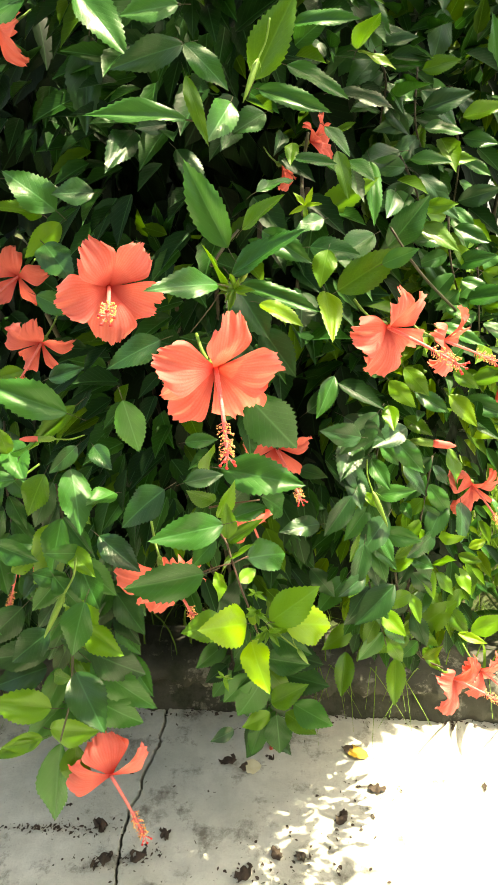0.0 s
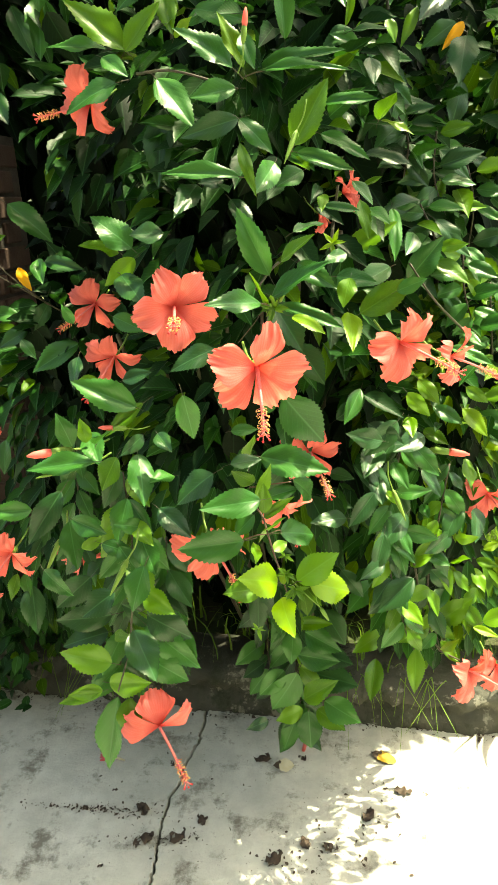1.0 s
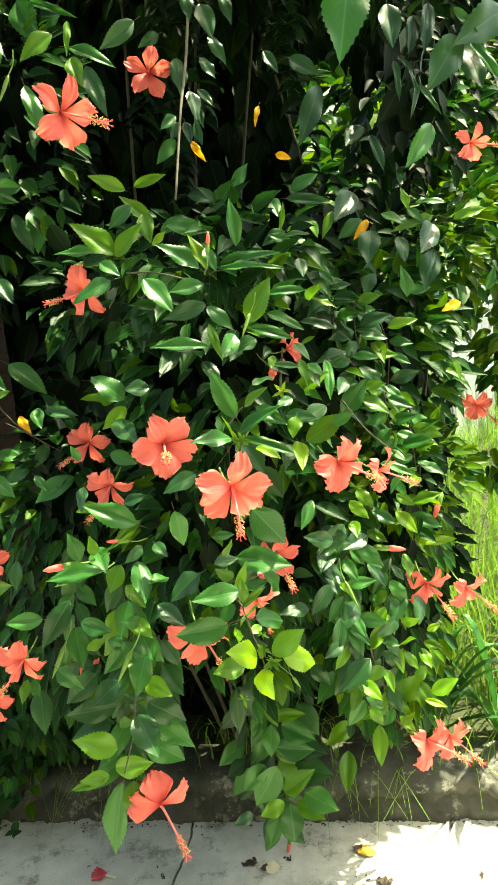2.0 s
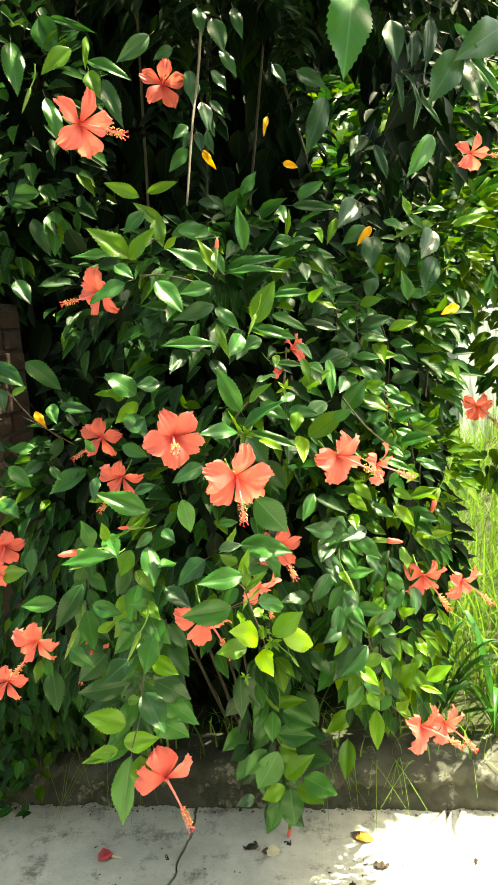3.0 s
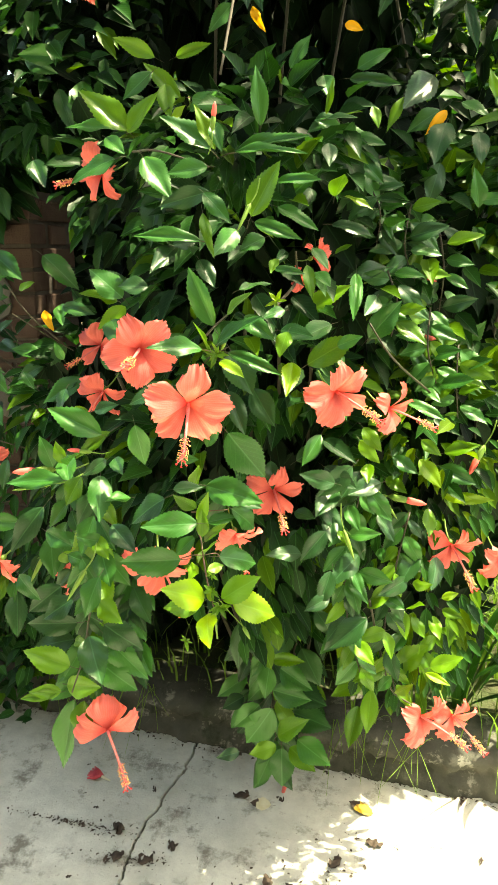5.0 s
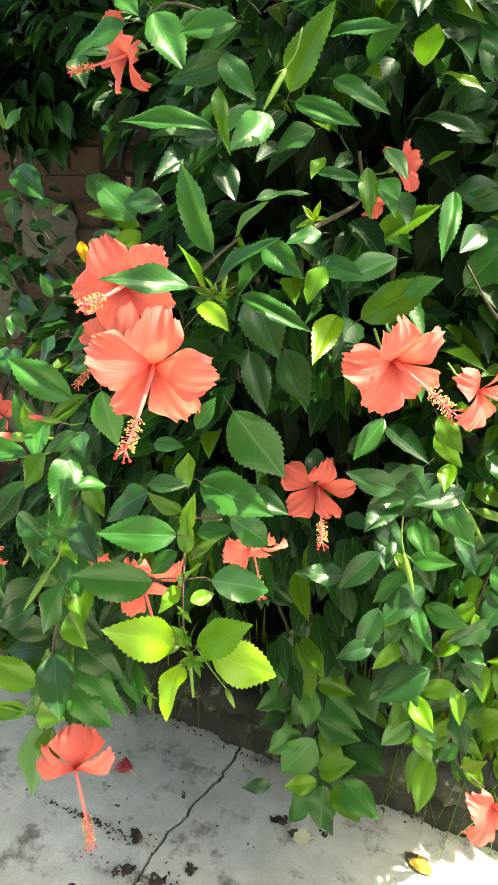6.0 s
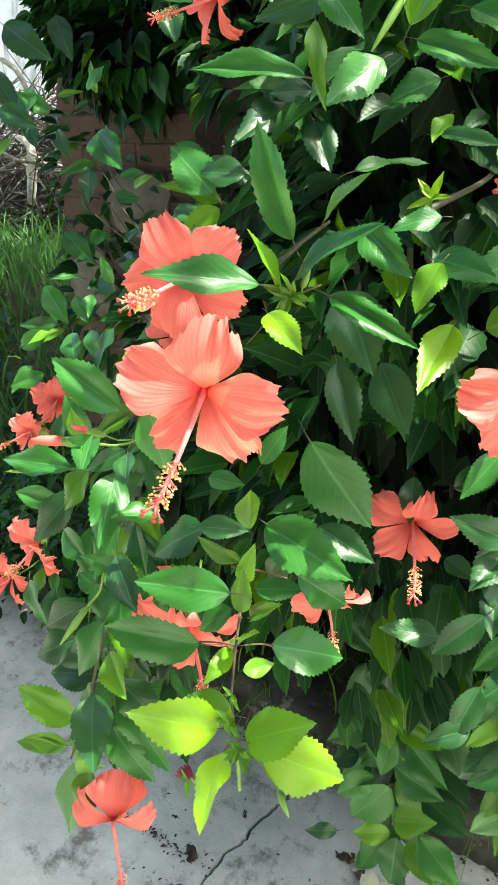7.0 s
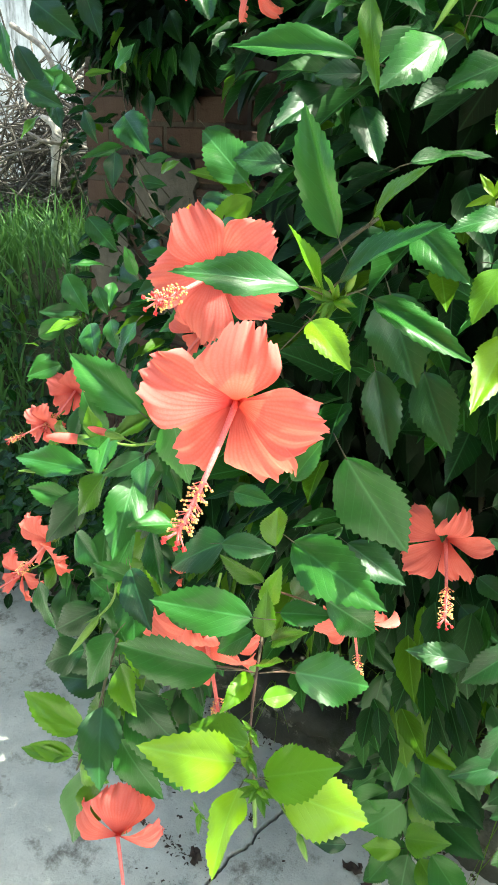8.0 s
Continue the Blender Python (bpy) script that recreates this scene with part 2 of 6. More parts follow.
def tube(path, radii, sides=6):
    """Vertices and faces of a tapering tube along a path."""
    verts, faces = [], []
    path = [Vector(p) for p in path]
    for i, p in enumerate(path):
        d = (path[min(i + 1, len(path) - 1)] - path[max(i - 1, 0)]).normalized()
        a = d.cross(Vector((0.3, 0.2, 1)) if abs(d.z) < 0.95 else Vector((1, 0, 0))).normalized()
        b = d.cross(a)
        for k in range(sides):
            w = 2 * math.pi * k / sides
            verts.append(p + (a * math.cos(w) + b * math.sin(w)) * radii[i])
    for i in range(len(path) - 1):
        for k in range(sides):
            j = (k + 1) % sides
            faces.append((i * sides + k, i * sides + j, (i + 1) * sides + j, (i + 1) * sides + k))
    faces.append(tuple(range(sides))[::-1])
    faces.append(tuple((len(path) - 1) * sides + k for k in range(sides)))
    return verts, faces


def smooth_path(points, steps=5):
    pts = [Vector(p) for p in points]
    pts = [pts[0] * 2 - pts[1]] + pts + [pts[-1] * 2 - pts[-2]]
    out = []
    for i in range(1, len(pts) - 2):
        for s in range(steps):
            t = s / steps
            a, b, c, d = pts[i - 1:i + 3]
            out.append(0.5 * (2 * b + (c - a) * t + (2 * a - 5 * b + 4 * c - d) * t * t + (3 * b - 3 * c + d - a) * t ** 3))
    return out + [pts[-2]]


def join(pieces):
    verts, faces = [], []
    for v, f in pieces:
        n = len(verts)
        verts += list(v)
        faces += [tuple(i + n for i in q) for q in f]
    return verts, faces


# ---- leaf shapes ----
def blade_half(v):
    """Half the width of a blade of width 1 at v of its length: rounded base, long pointed tip."""
    return 0.5 * (v ** 0.85 * (1 - v) ** 1.25) / 0.2407 if 0 < v < 1 else 0.0


def leaf_shape(rows, teeth, fold, droop, wave, seed):
    """A pointed, toothed, ovate blade of length 1 along +y and width 1, with a short stalk; normal +z."""
    verts, faces, uvs = [], [], []
    across = (-1, -0.68, -0.34, 0, 0.34, 0.68, 1)
    for i in range(rows + 1):
        v = i / rows
        half = blade_half(v)
        for s in across:
            k = half
            if abs(s) == 1 and v > 0.16:
                k = half * (1 - teeth) if i % 2 else half * (1 + 0.4 * teeth)
            x = s * k
            z = 1.05 * fold * half * (abs(s) - 0.62 * s * s) * (1 + 0.3 * s) - droop * v * v + wave * math.sin(v * 9 + s * 2.0 + seed) * abs(s) * half
            y = v + (0.55 / rows if abs(s) == 1 and i % 2 == 0 and 0.16 < v < 1 else 0.0)
            verts.append((x, y, z))
            uvs.append((0.5 + 0.5 * s * (half / 0.5), v))
    n = len(across)
    for i in range(rows):
        for j in range(n - 1):
            faces.append((i * n + j, i * n + j + 1, (i + 1) * n + j + 1, (i + 1) * n + j))
    blade = len(faces)
    sv, sf = tube([(0, 0.03, 0.0), (0, -0.1, -0.01), (0.01, -0.22, -0.05)], (0.012, 0.010, 0.009), 4)
    o = len(verts)
    verts += [tuple(p) for p in sv]
    faces += [tuple(i + o for i in q) for q in sf]
    uvs += [(0.5, 0.0)] * len(sv)
    return verts, faces, uvs, [0] * blade + [1] * len(sf)


SHAPES = [leaf_shape(30, 0.070, 0.36, 0.10, 0.06, 1), leaf_shape(28, 0.060, 0.26, 0.16, 0.10, 2),
          leaf_shape(26, 0.075, 0.46, 0.07, 0.08, 3), leaf_shape(30, 0.065, 0.18, 0.22, 0.12, 4)]
LEAF_MESH = {(k, i): mesh_of("leaf", s[0], s[1], [LEAF_ONE[k], TWIG], s[2], s[3]) for k in ORDER for i, s in enumerate(SHAPES)}


def basis(along, normal):
    y = Vector(along).normalized()
    x = y.cross(Vector(normal)).normalized()
    z = x.cross(y)
    return Matrix((x, y, z)).transposed()


clearings = []  # the room that each flower keeps free in front of it
placed = []  # middles of the things already set, which the loose foliage keeps behind
rnd_leaf = random.Random(11)


def leaf(base, tip, width, tone, broad=0.52):
    b, t = Vector(base), Vector(tip)
    d = t - b
    n = Vector((0.12 + rnd_leaf.uniform(-0.45, 0.45), -0.82, 0.52 + rnd_leaf.uniform(-0.40, 0.40)))
    if b.z > 1.85:  # the hanging leaves of the shaded shrub
        n = Vector((n.x, -0.95, 0.12 + 0.4 * (n.z - 0.7)))
    if abs(n.normalized().dot(d.normalized())) > 0.9:
        n = Vector((0, -0.3, 1))
    L = d.length
    m = Matrix.Translation(b) @ basis(d, n).to_4x4() @ Matrix.Diagonal((min(width * 1.00, broad * L), 1.03 * L, L, 1))
    owner = bush_right if b.x > 0.30 + 0.02 * math.sin(b.z * 40) else bush
    if b.y > 1.5 and b.z > 1.6:
        owner = climber
    ob = part("leaf", LEAF_MESH[tone, rnd_leaf.randrange(4)], owner, owner.matrix_world.inverted() @ m)
    placed.append((b + t) / 2)
    return ob


class Foliage:
    """Loose leaves gathered into one mesh."""

    def __init__(self):
        self.verts, self.faces, self.uvs, self.slots, self.count = [], [], [], [], 0
        v, f, u = [], [], []
        for i in range(11):
            k = i / 10
            half = blade_half(k)
            if i % 2 and k > 0.2:
                half *= 0.88
            for s in (-1, 0, 1):
                v.append((s * half, k, 0.28 * half * abs(s) - 0.14 * k * k))
                u.append((0.5 + s * half, k))
        for i in range(10):
            for j in range(2):
                f.append((i * 3 + j, i * 3 + j + 1, (i + 1) * 3 + j + 1, (i + 1) * 3 + j))
        self.v, self.f, self.u = np.array(v), np.array(f), np.array(u)

    def add(self, base, along, normal, length, width, tone):
        r = np.array(basis(along, normal))
        self.verts.append((self.v * (width, length, length)) @ r.T + np.array(base))
        self.faces.append(self.f + self.count * len(self.v))
        self.slots += [ORDER.index(tone)] * len(self.f)
        self.count += 1

    def build(self, name, parent, label, mats=None):
        if not self.count:
            return None
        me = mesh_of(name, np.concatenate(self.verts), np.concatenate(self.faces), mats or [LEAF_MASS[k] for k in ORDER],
                     np.tile(self.u, (self.count, 1)), self.slots)
        ob = part(name, me, parent, parent.matrix_world.inverted() if parent else None, label)
        return tagged(ob, kind="stuff")


# ---- the ground ----
def edge_y(x):
    return 1.622 - 0.035 * x


def crack_x(y):
    return -0.262 + 0.018 * math.sin(y * 9.0) + 0.010 * noise.noise((y * 22, 0.3, 0.0)) + 0.006 * noise.noise((y * 70, 5.3, 0.0)) + 0.003 * noise.noise((y * 190, 2.3, 0.0))


def build_ground():
    s = 400.0
    verts = [(-s, -s, -0.06), (s, -s, -0.06), (s, s, -0.06), (-s, s, -0.06)]
    ground = new("ground", mesh_of("ground", verts, [(0, 1, 2, 3)], [SOIL], smooth=False))
    tagged(ground, "dark bare earth under the paving and beyond", "ground", kind="structure")
    # two worn slabs that meet along a crack
    pavement = thing("pavement", "worn grey concrete paving with a jagged crack", "pavement", kind="structure")
    ys = np.linspace(-6.0, 0.7, 40).tolist() + np.linspace(0.71, 1.66, 330).tolist()
    for side in (-1, 1):
        verts, faces = [], []
        far = 9.0 * side
        for y in ys:
            x = crack_x(y) + side * (0.0030 + 0.0030 * abs(noise.noise((y * 60, side * 3.0, 1.0))))
            yy = y if y < 1.5 else y
            for px, pz in ((x, -0.05), (x, -0.004), (x + side * 0.0025, 0.0), (far, 0.0)):
                verts.append((px, yy - 0.035 * px * (y + 6.0) / 7.66, pz))
        for i in range(len(ys) - 1):
            for j in range(3):
                q = (i * 4 + j, i * 4 + j + 1, (i + 1) * 4 + j + 1, (i + 1) * 4 + j)
                faces.append(q if side < 0 else q[::-1])
        part("slab", mesh_of("slab", verts, faces, [PAVING], smooth=False), pavement)
    # a low rough kerb
    kerb = thing("kerb", "low mossy concrete kerb with a crumbling face", "kerb", kind="structure")
    prof = [(0.004, -0.02), (0.006, 0.02), (0.012, 0.045), (0.034, 0.060), (0.030, 0.075), (0.008, 0.088), (0.014, 0.112), (0.040, 0.130), (0.085, 0.140), (0.20, 0.14), (0.20, -0.02)]
    verts, faces = [], []
    n = 1500
    for i in range(n + 1):
        x = -8.8 + 17.6 * i / n
        for j, (dy, z) in enumerate(prof):
            k = noise.noise((x * 9, j * 0.7, 3.1)) * 0.024 + noise.noise((x * 34, j * 2.3, 1.7)) * 0.016 + noise.noise((x * 90, j * 5.3, 0.7)) * 0.009
            verts.append((x, edge_y(x) + dy + (k if j < 9 else 0), z + (k * 0.6 if 0 < j < 9 else 0)))
    m = len(prof)
    for i in range(n):
        for j in range(m - 1):
            faces.append((i * m + j, (i + 1) * m + j, (i + 1) * m + j + 1, i * m + j + 1))
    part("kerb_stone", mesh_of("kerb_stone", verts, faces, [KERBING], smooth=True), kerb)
    # planting bed behind the kerb, rising a little to the left
    bed = thing("planting_bed", "weedy earth bed behind the kerb", "soil", kind="structure")
    verts, faces = [], []
    nx, ny = 60, 40
    for j in range(ny + 1):
        for i in range(nx + 1):
            x = -9 + 18 * i / nx
            y = 1.80 + 12.0 * (j / ny) ** 2
            z = 0.115 + 0.03 * noise.noise((x * 2, y * 2, 0)) + bank(x, y)
            verts.append((x, y, z))
    for j in range(ny):
        for i in range(nx):
            a = j * (nx + 1) + i
            faces.append((a, a + 1, a + nx + 2, a + nx + 1))
    part("earth", mesh_of("earth", verts, faces, [TURF]), bed)


def bank(x, y):
    """Rise of the ground behind the bed: a grassy bank away to the left."""
    k = min(1, max(0, (-x - 1.0) / 1.7))
    r = min(1, max(0, (y - 2.3) / 4.0)) * min(1, max(0, (x - 0.3) / 0.5))
    return 0.80 * k * k * (3 - 2 * k) * min(1, max(0, (y - 1.75) / 0.9)) + 0.55 * r


build_ground()

# ---- the plants' roots: one parent for each plant ----
bush = thing("hibiscus_bush", "dense hibiscus bush with glossy toothed leaves and coral red flowers", "bush", at=(0.0, 1.85, 0.12))
bush_right = thing("hibiscus_bush", "sunlit hibiscus bush with pale coral flowers beside the grass", "bush", at=(0.5, 1.95, 0.12))
climber = thing("climbing_shrub", "tall shaded shrub with dark hanging leaves and few red flowers", "shrub", at=(-0.05, 2.1, 0.12))


# ---- flowers ----
def petal_mesh(seed):
    """One petal of a flower of radius 1: narrow at the throat, broad and ruffled at the rim, along +x, opening towards +z."""
    rng = random.Random(seed)
    nu, nv = 14, 40
    verts, faces, uvs = [], [], []
    p1, p2, p3 = rng.uniform(0, 6), rng.uniform(0, 6), rng.uniform(0, 6)
    for i in range(nu + 1):
        u = i / nu
        shape = 0.10 + 0.90 * math.sin(min(1, u / 0.80) * math.pi / 2) ** 1.35
        for j in range(nv + 1):
            v = -1 + 2 * j / nv
            r = u * (1 - (0.27 + 0.04 * math.sin(p1)) * abs(v) ** 3.0 * u * u) * (1 + 0.030 * u ** 4 * math.sin(v * 7 + p1) + 0.020 * u ** 7 * math.sin(v * 19 + p2) + 0.020 * u ** 9 * math.sin(v * 43 + p3))
            y = (0.45 + 0.03 * math.sin(p2)) * v * shape * (1 - 0.22 * u ** 5) + 0.04 * u * u * math.sin(p3)
            z = 0.34 * math.sin(math.pi * 0.56 * u) - 0.22 * u ** 3.2 + 0.17 * v * u + 0.09 * u ** 3 * math.sin(v * 4.6 + p2) + 0.050 * u ** 5 * math.sin(v * 14 + p1) + 0.020 * u ** 6 * math.sin(v * 31 + p3) + 0.012 * u ** 1.5 * math.sin(v * 12 + p2) + 0.08 * v * v * u
            verts.append((r, y, z - 0.02))
            uvs.append((j / nv, u))
    for i in range(nu):
        for j in range(nv):
            a = i * (nv + 1) + j
            faces.append((a, a + 1, a + nv + 2, a + nv + 1))
    return mesh_of("petal", verts, faces, [PETAL], uvs)


def little_ball(c, r):
    c = Vector(c)
    v = [c + Vector(d) * r for d in ((1, 0, 0), (-1, 0, 0), (0, 1, 0), (0, -1, 0), (0, 0, 1), (0, 0, -1))]
    return v, [(0, 2, 4), (2, 1, 4), (1, 3, 4), (3, 0, 4), (2, 0, 5), (1, 2, 5), (3, 1, 5), (0, 3, 5)]


def column_meshes():
    """Staminal column of length 1 along +z: the tube with its filaments, the pollen, the stigmas."""
    rng = random.Random(3)
    path = [(0.03 * math.sin(2.2 * t), 0, t) for t in [i / 9 for i in range(10)]]
    tubes = [tube(path, [0.026 - 0.010 * i / 9 for i in range(10)], 6)]
    pollen, stigmas = [], []
    for i in range(84):
        t = rng.uniform(0.60, 0.98)
        w = rng.uniform(0, 6.283)
        a = Vector((0.03 * math.sin(2.2 * t), 0, t))
        b = a + Vector((math.cos(w), math.sin(w), 0.5)) * rng.uniform(0.045, 0.085)
        tubes.append(tube([a, b], (0.005, 0.004), 3))
        pollen.append(little_ball(b, rng.uniform(0.009, 0.014)))
    for k in range(5):
        w = k * 1.2566
        b = Vector((0.025 + 0.075 * math.cos(w), 0.075 * math.sin(w), 1.07))
        tubes.append(tube([(0.025, 0, 0.98), b], (0.008, 0.007), 4))
        stigmas.append(little_ball(b, 0.022))
    v, f = join(tubes)
    a = mesh_of("staminal_column", v, f, [COLUMN])
    v, f = join(pollen)
    b = mesh_of("pollen", v, f, [ANTHER])
    v, f = join(stigmas)
    return a, b, mesh_of("stigma", v, f, [STIGMA])


def calyx_mesh():
    """Green cup with pointed lobes behind the petals, and the stalk."""
    pieces = []
    v, f = tube([(0, 0, -0.05), (0, 0, -0.12), (0, 0, -0.26), (0, 0, -0.34)], (0.07, 0.10, 0.08, 0.035), 8)
    pieces.append((v, f))
    for k in range(7):
        w = k * 0.8976
        c, s = math.cos(w), math.sin(w)
        pieces.append(([(0.07 * c - 0.03 * s, 0.07 * s + 0.03 * c, -0.26), (0.07 * c + 0.03 * s, 0.07 * s - 0.03 * c, -0.26), (0.22 * c, 0.22 * s, -0.12)], [(0, 1, 2)]))
    pieces.append(tube(smooth_path([(0, 0, -0.32), (0.02, 0.05, -0.7), (0.06, 0.2, -1.1)], 4), [0.03] * 9, 5))
    v, f = join(pieces)
    return mesh_of("flower", v, f, [CALYX])


PETALS = [petal_mesh(k) for k in range(5)]
COLUMN_MESH, ANTHER_MESH, STIGMA_MESH = column_meshes()
CALYX_MESH = calyx_mesh()


def flower(centre, axis, style, radius, spin=-10.0, owner=None, label="coral red hibiscus flower", tilt=0.0, reach=1.7, bent=(0, 0, 0, 0, 0), slim=1.0, turns=(0, 0, 0, 0, 0)):
    """A five-petalled flower; axis: where it faces; style: where its column points."""
    c, a = Vector(centre), Vector(axis).normalized()
    rot = basis(Vector((0, 0, 1)) - a * a.z, a).to_4x4()
    m = Matrix.Translation(c) @ rot
    if owner is None:
        owner = bush_right if c.x > 0.22 else bush
    f = part("flower", CALYX_MESH, owner, owner.matrix_world.inverted() @ m @ Matrix.Scale(radius, 4), label)
    for k in range(5):
        turned = Matrix.Rotation(radians(90 + spin + 72 * k + turns[k]), 4, "Z") @ Matrix.Rotation(radians(-tilt + 7 * math.sin(k * 2.3 + c.x * 40) + (-10, 8, -7, 10, 0)[k] + bent[k]), 4, "Y")
        part("petal", PETALS[(k + int(abs(c.z) * 50)) % 5], f, turned @ Matrix.Diagonal((1, slim, 1, 1)))
    s = rot.to_3x3().inverted() @ Vector(style).normalized()
    turn = s.to_track_quat("Z", "Y").to_matrix().to_4x4() @ Matrix.Scale(reach, 4)
    part("staminal_column", COLUMN_MESH, f, turn, "pink column")
    part("pollen", ANTHER_MESH, f, turn, "yellow pollen grains")
    part("stigma", STIGMA_MESH, f, turn)
    placed.append(c)
    clearings.append(c + a * 0.07)
    return f


def bud(base, tip, kind):
    """A closed bud: green calyx with lobes, and for an older one the furled petals."""
    b, t = Vector(base), Vector(tip)
    d = t - b
    L = max(d.length, 0.022)
    owner = bush_right if b.x > 0.24 else bush
    rot = d.normalized().to_track_quat("Z", "Y").to_matrix().to_4x4()
    m = owner.matrix_world.inverted() @ Matrix.Translation(b) @ rot @ Matrix.Scale(L, 4)
    pieces = [tube([(0, 0, 0), (0, 0, 0.12), (0, 0, 0.30), (0, 0, 0.55)], (0.025, 0.08, 0.10, 0.08), 8)]
    if kind == "g":
        k = 1.8 if L < 0.045 else 1.0
        pieces[0] = tube([(0, 0, 0), (0, 0, 0.15), (0, 0, 0.45), (0, 0, 0.8), (0, 0, 1.0)], (0.025, 0.065 * k, 0.07 * k, 0.04 * k, 0.008), 8)
    for k in range(6):
        w = k * 1.047
        c, s = math.cos(w), math.sin(w)
        pieces.append(([(0.06 * c - 0.02 * s, 0.06 * s + 0.02 * c, 0.05), (0.06 * c + 0.02 * s, 0.06 * s - 0.02 * c, 0.05), (0.20 * c, 0.20 * s, 0.26)], [(0, 1, 2)]))
    pieces.append(tube(smooth_path([(0, 0, 0.02), (0.05, 0, -0.4), (0.1, 0.15, -0.8)], 4), [0.025] * 9, 4))
    v, f = join(pieces)
    ob = part("bud", mesh_of("bud", v, f, [CALYX]), owner, m, "furled pink bud" if kind == "r" else "green bud")
    if kind == "r":
        v, f = tube([(0, 0, 0.4), (0, 0, 0.6), (0, 0, 0.85), (0, 0, 1.0)], (0.07, 0.10, 0.08, 0.02), 8)
        part("furled_petals", mesh_of("furled_petals", v, f, [PETAL], [(0.5, 0.8)] * len(v)), ob)
    placed.append((b + t) / 2)


def stem(points, radius, owner=None, mat=None, name="stem"):
    p = smooth_path(points, 6)
    v, f = tube(p, [radius * (1.25 - 0.45 * i / len(p)) for i in range(len(p))], 6)
    owner = owner or (bush_right if points[0][0] > 0.3 else bush)
    return part(name, mesh_of(name, v, f, [mat or TWIG]), owner, owner.matrix_world.inverted())


# ---- flowers of the bushes ----
flower((0.070, 0.763, 1.303), (0.433, -0.891, -0.080), (0.135, -0.765, -0.629), 0.061, reach=1.52, turns=(0, 14, -4, 0, -12), bent=(-6, 0, 22, 4, -6))
flower((-0.062, 0.905, 1.354), (0.482, -0.874, 0.060), (0.210, -0.975, -0.075), 0.060, spin=26)
flower((-0.318, 1.275, 1.308), (-0.127, -0.984, -0.129), (-0.760, -0.429, -0.488), 0.056, reach=1.50, slim=0.80)
flower((-0.220, 1.082, 1.245), (-0.164, -0.927, -0.338), (-0.610, -0.191, -0.769), 0.052, slim=0.80)
flower((-0.253, 1.154, 2.004), (0.74, -0.62, -0.26), (0.82, -0.42, -0.38), 0.072, slim=0.84)
flower((-0.147, 1.607, 2.222), (0.225, -0.949, -0.222), (0.368, -0.928, 0.066), 0.064, reach=0.90, slim=0.82)
flower((-0.262, 1.215, 1.656), (-0.50, -0.84, -0.20), (-0.93, -0.32, -0.22), 0.058, reach=1.55, spin=-4, slim=1.05)
flower((0.249, 0.934, 1.295), (0.638, -0.745, -0.197), (0.727, -0.608, -0.320), 0.056, spin=16)
flower((0.328, 1.007, 1.258), (0.846, -0.483, -0.227), (0.881, 0.183, -0.436), 0.047, slim=0.85)
flower((0.456, 1.266, 0.919), (0.309, -0.874, -0.375), (0.417, -0.709, -0.569), 0.059, slim=0.85)
flower((0.560, 1.318, 0.882), (0.555, -0.733, -0.392), (0.727, -0.059, -0.684), 0.055, slim=0.85)
flower((0.417, 1.117, 0.608), (0.743, -0.658, -0.121), (0.846, -0.021, -0.532), 0.061)
flower((0.480, 1.169, 0.583), (0.516, -0.833, -0.200), (0.708, -0.309, -0.635), 0.052)
flower((-0.121, 0.827, 0.690), (0.36, -0.90, -0.25), (0.45, -0.33, -0.83), 0.060, reach=1.62, spin=0, turns=(5, 14, 0, 0, 7), bent=(52, 24, 84, 84, 26), slim=1.15)
flower((-0.413, 0.976, 0.915), (-0.144, -0.964, -0.225), (-0.637, -0.190, -0.747), 0.055, slim=0.85)
flower((-0.496, 0.982, 0.820), (-0.027, -0.999, 0.029), (-0.542, -0.698, -0.468), 0.047, slim=0.85)
flower((-0.540, 1.141, 1.078), (0.496, -0.862, -0.110), (0.016, -0.825, -0.565), 0.047)
flower((-0.540, 1.080, 1.038), (0.196, -0.981, -0.009), (-0.627, -0.650, -0.429), 0.039)
flower((-0.382, 1.195, 0.789), (0.052, -0.940, -0.337), (-0.316, -0.194, -0.929), 0.051, slim=0.80)
flower((-0.022, 0.858, 1.014), (0.42, -0.78, -0.46), (0.50, -0.35, -0.79), 0.060, reach=1.5, spin=8)
flower((0.077, 0.970, 1.026), (0.55, -0.55, -0.63), (0.30, -0.20, -0.93), 0.045, reach=1.5)
flower((0.110, 1.124, 1.059), (0.363, -0.926, -0.103), (0.357, -0.787, -0.504), 0.058, slim=0.86)
flower((0.165, 1.200, 1.494), (0.86, -0.40, 0.30), (0.85, -0.20, 0.40), 0.038, reach=0.5, slim=0.85, tilt=26)
flower((0.125, 1.235, 1.462), (0.80, -0.25, -0.55), (0.70, -0.30, -0.60), 0.036, reach=0.7, slim=0.9, tilt=20)
flower((0.642, 1.489, 1.943), (0.357, -0.879, -0.315), (0.883, -0.369, -0.290), 0.047, slim=0.80)
flower((0.769, 1.985, 1.236), (0.129, -0.954, -0.272), (0.512, -0.572, -0.640), 0.054)


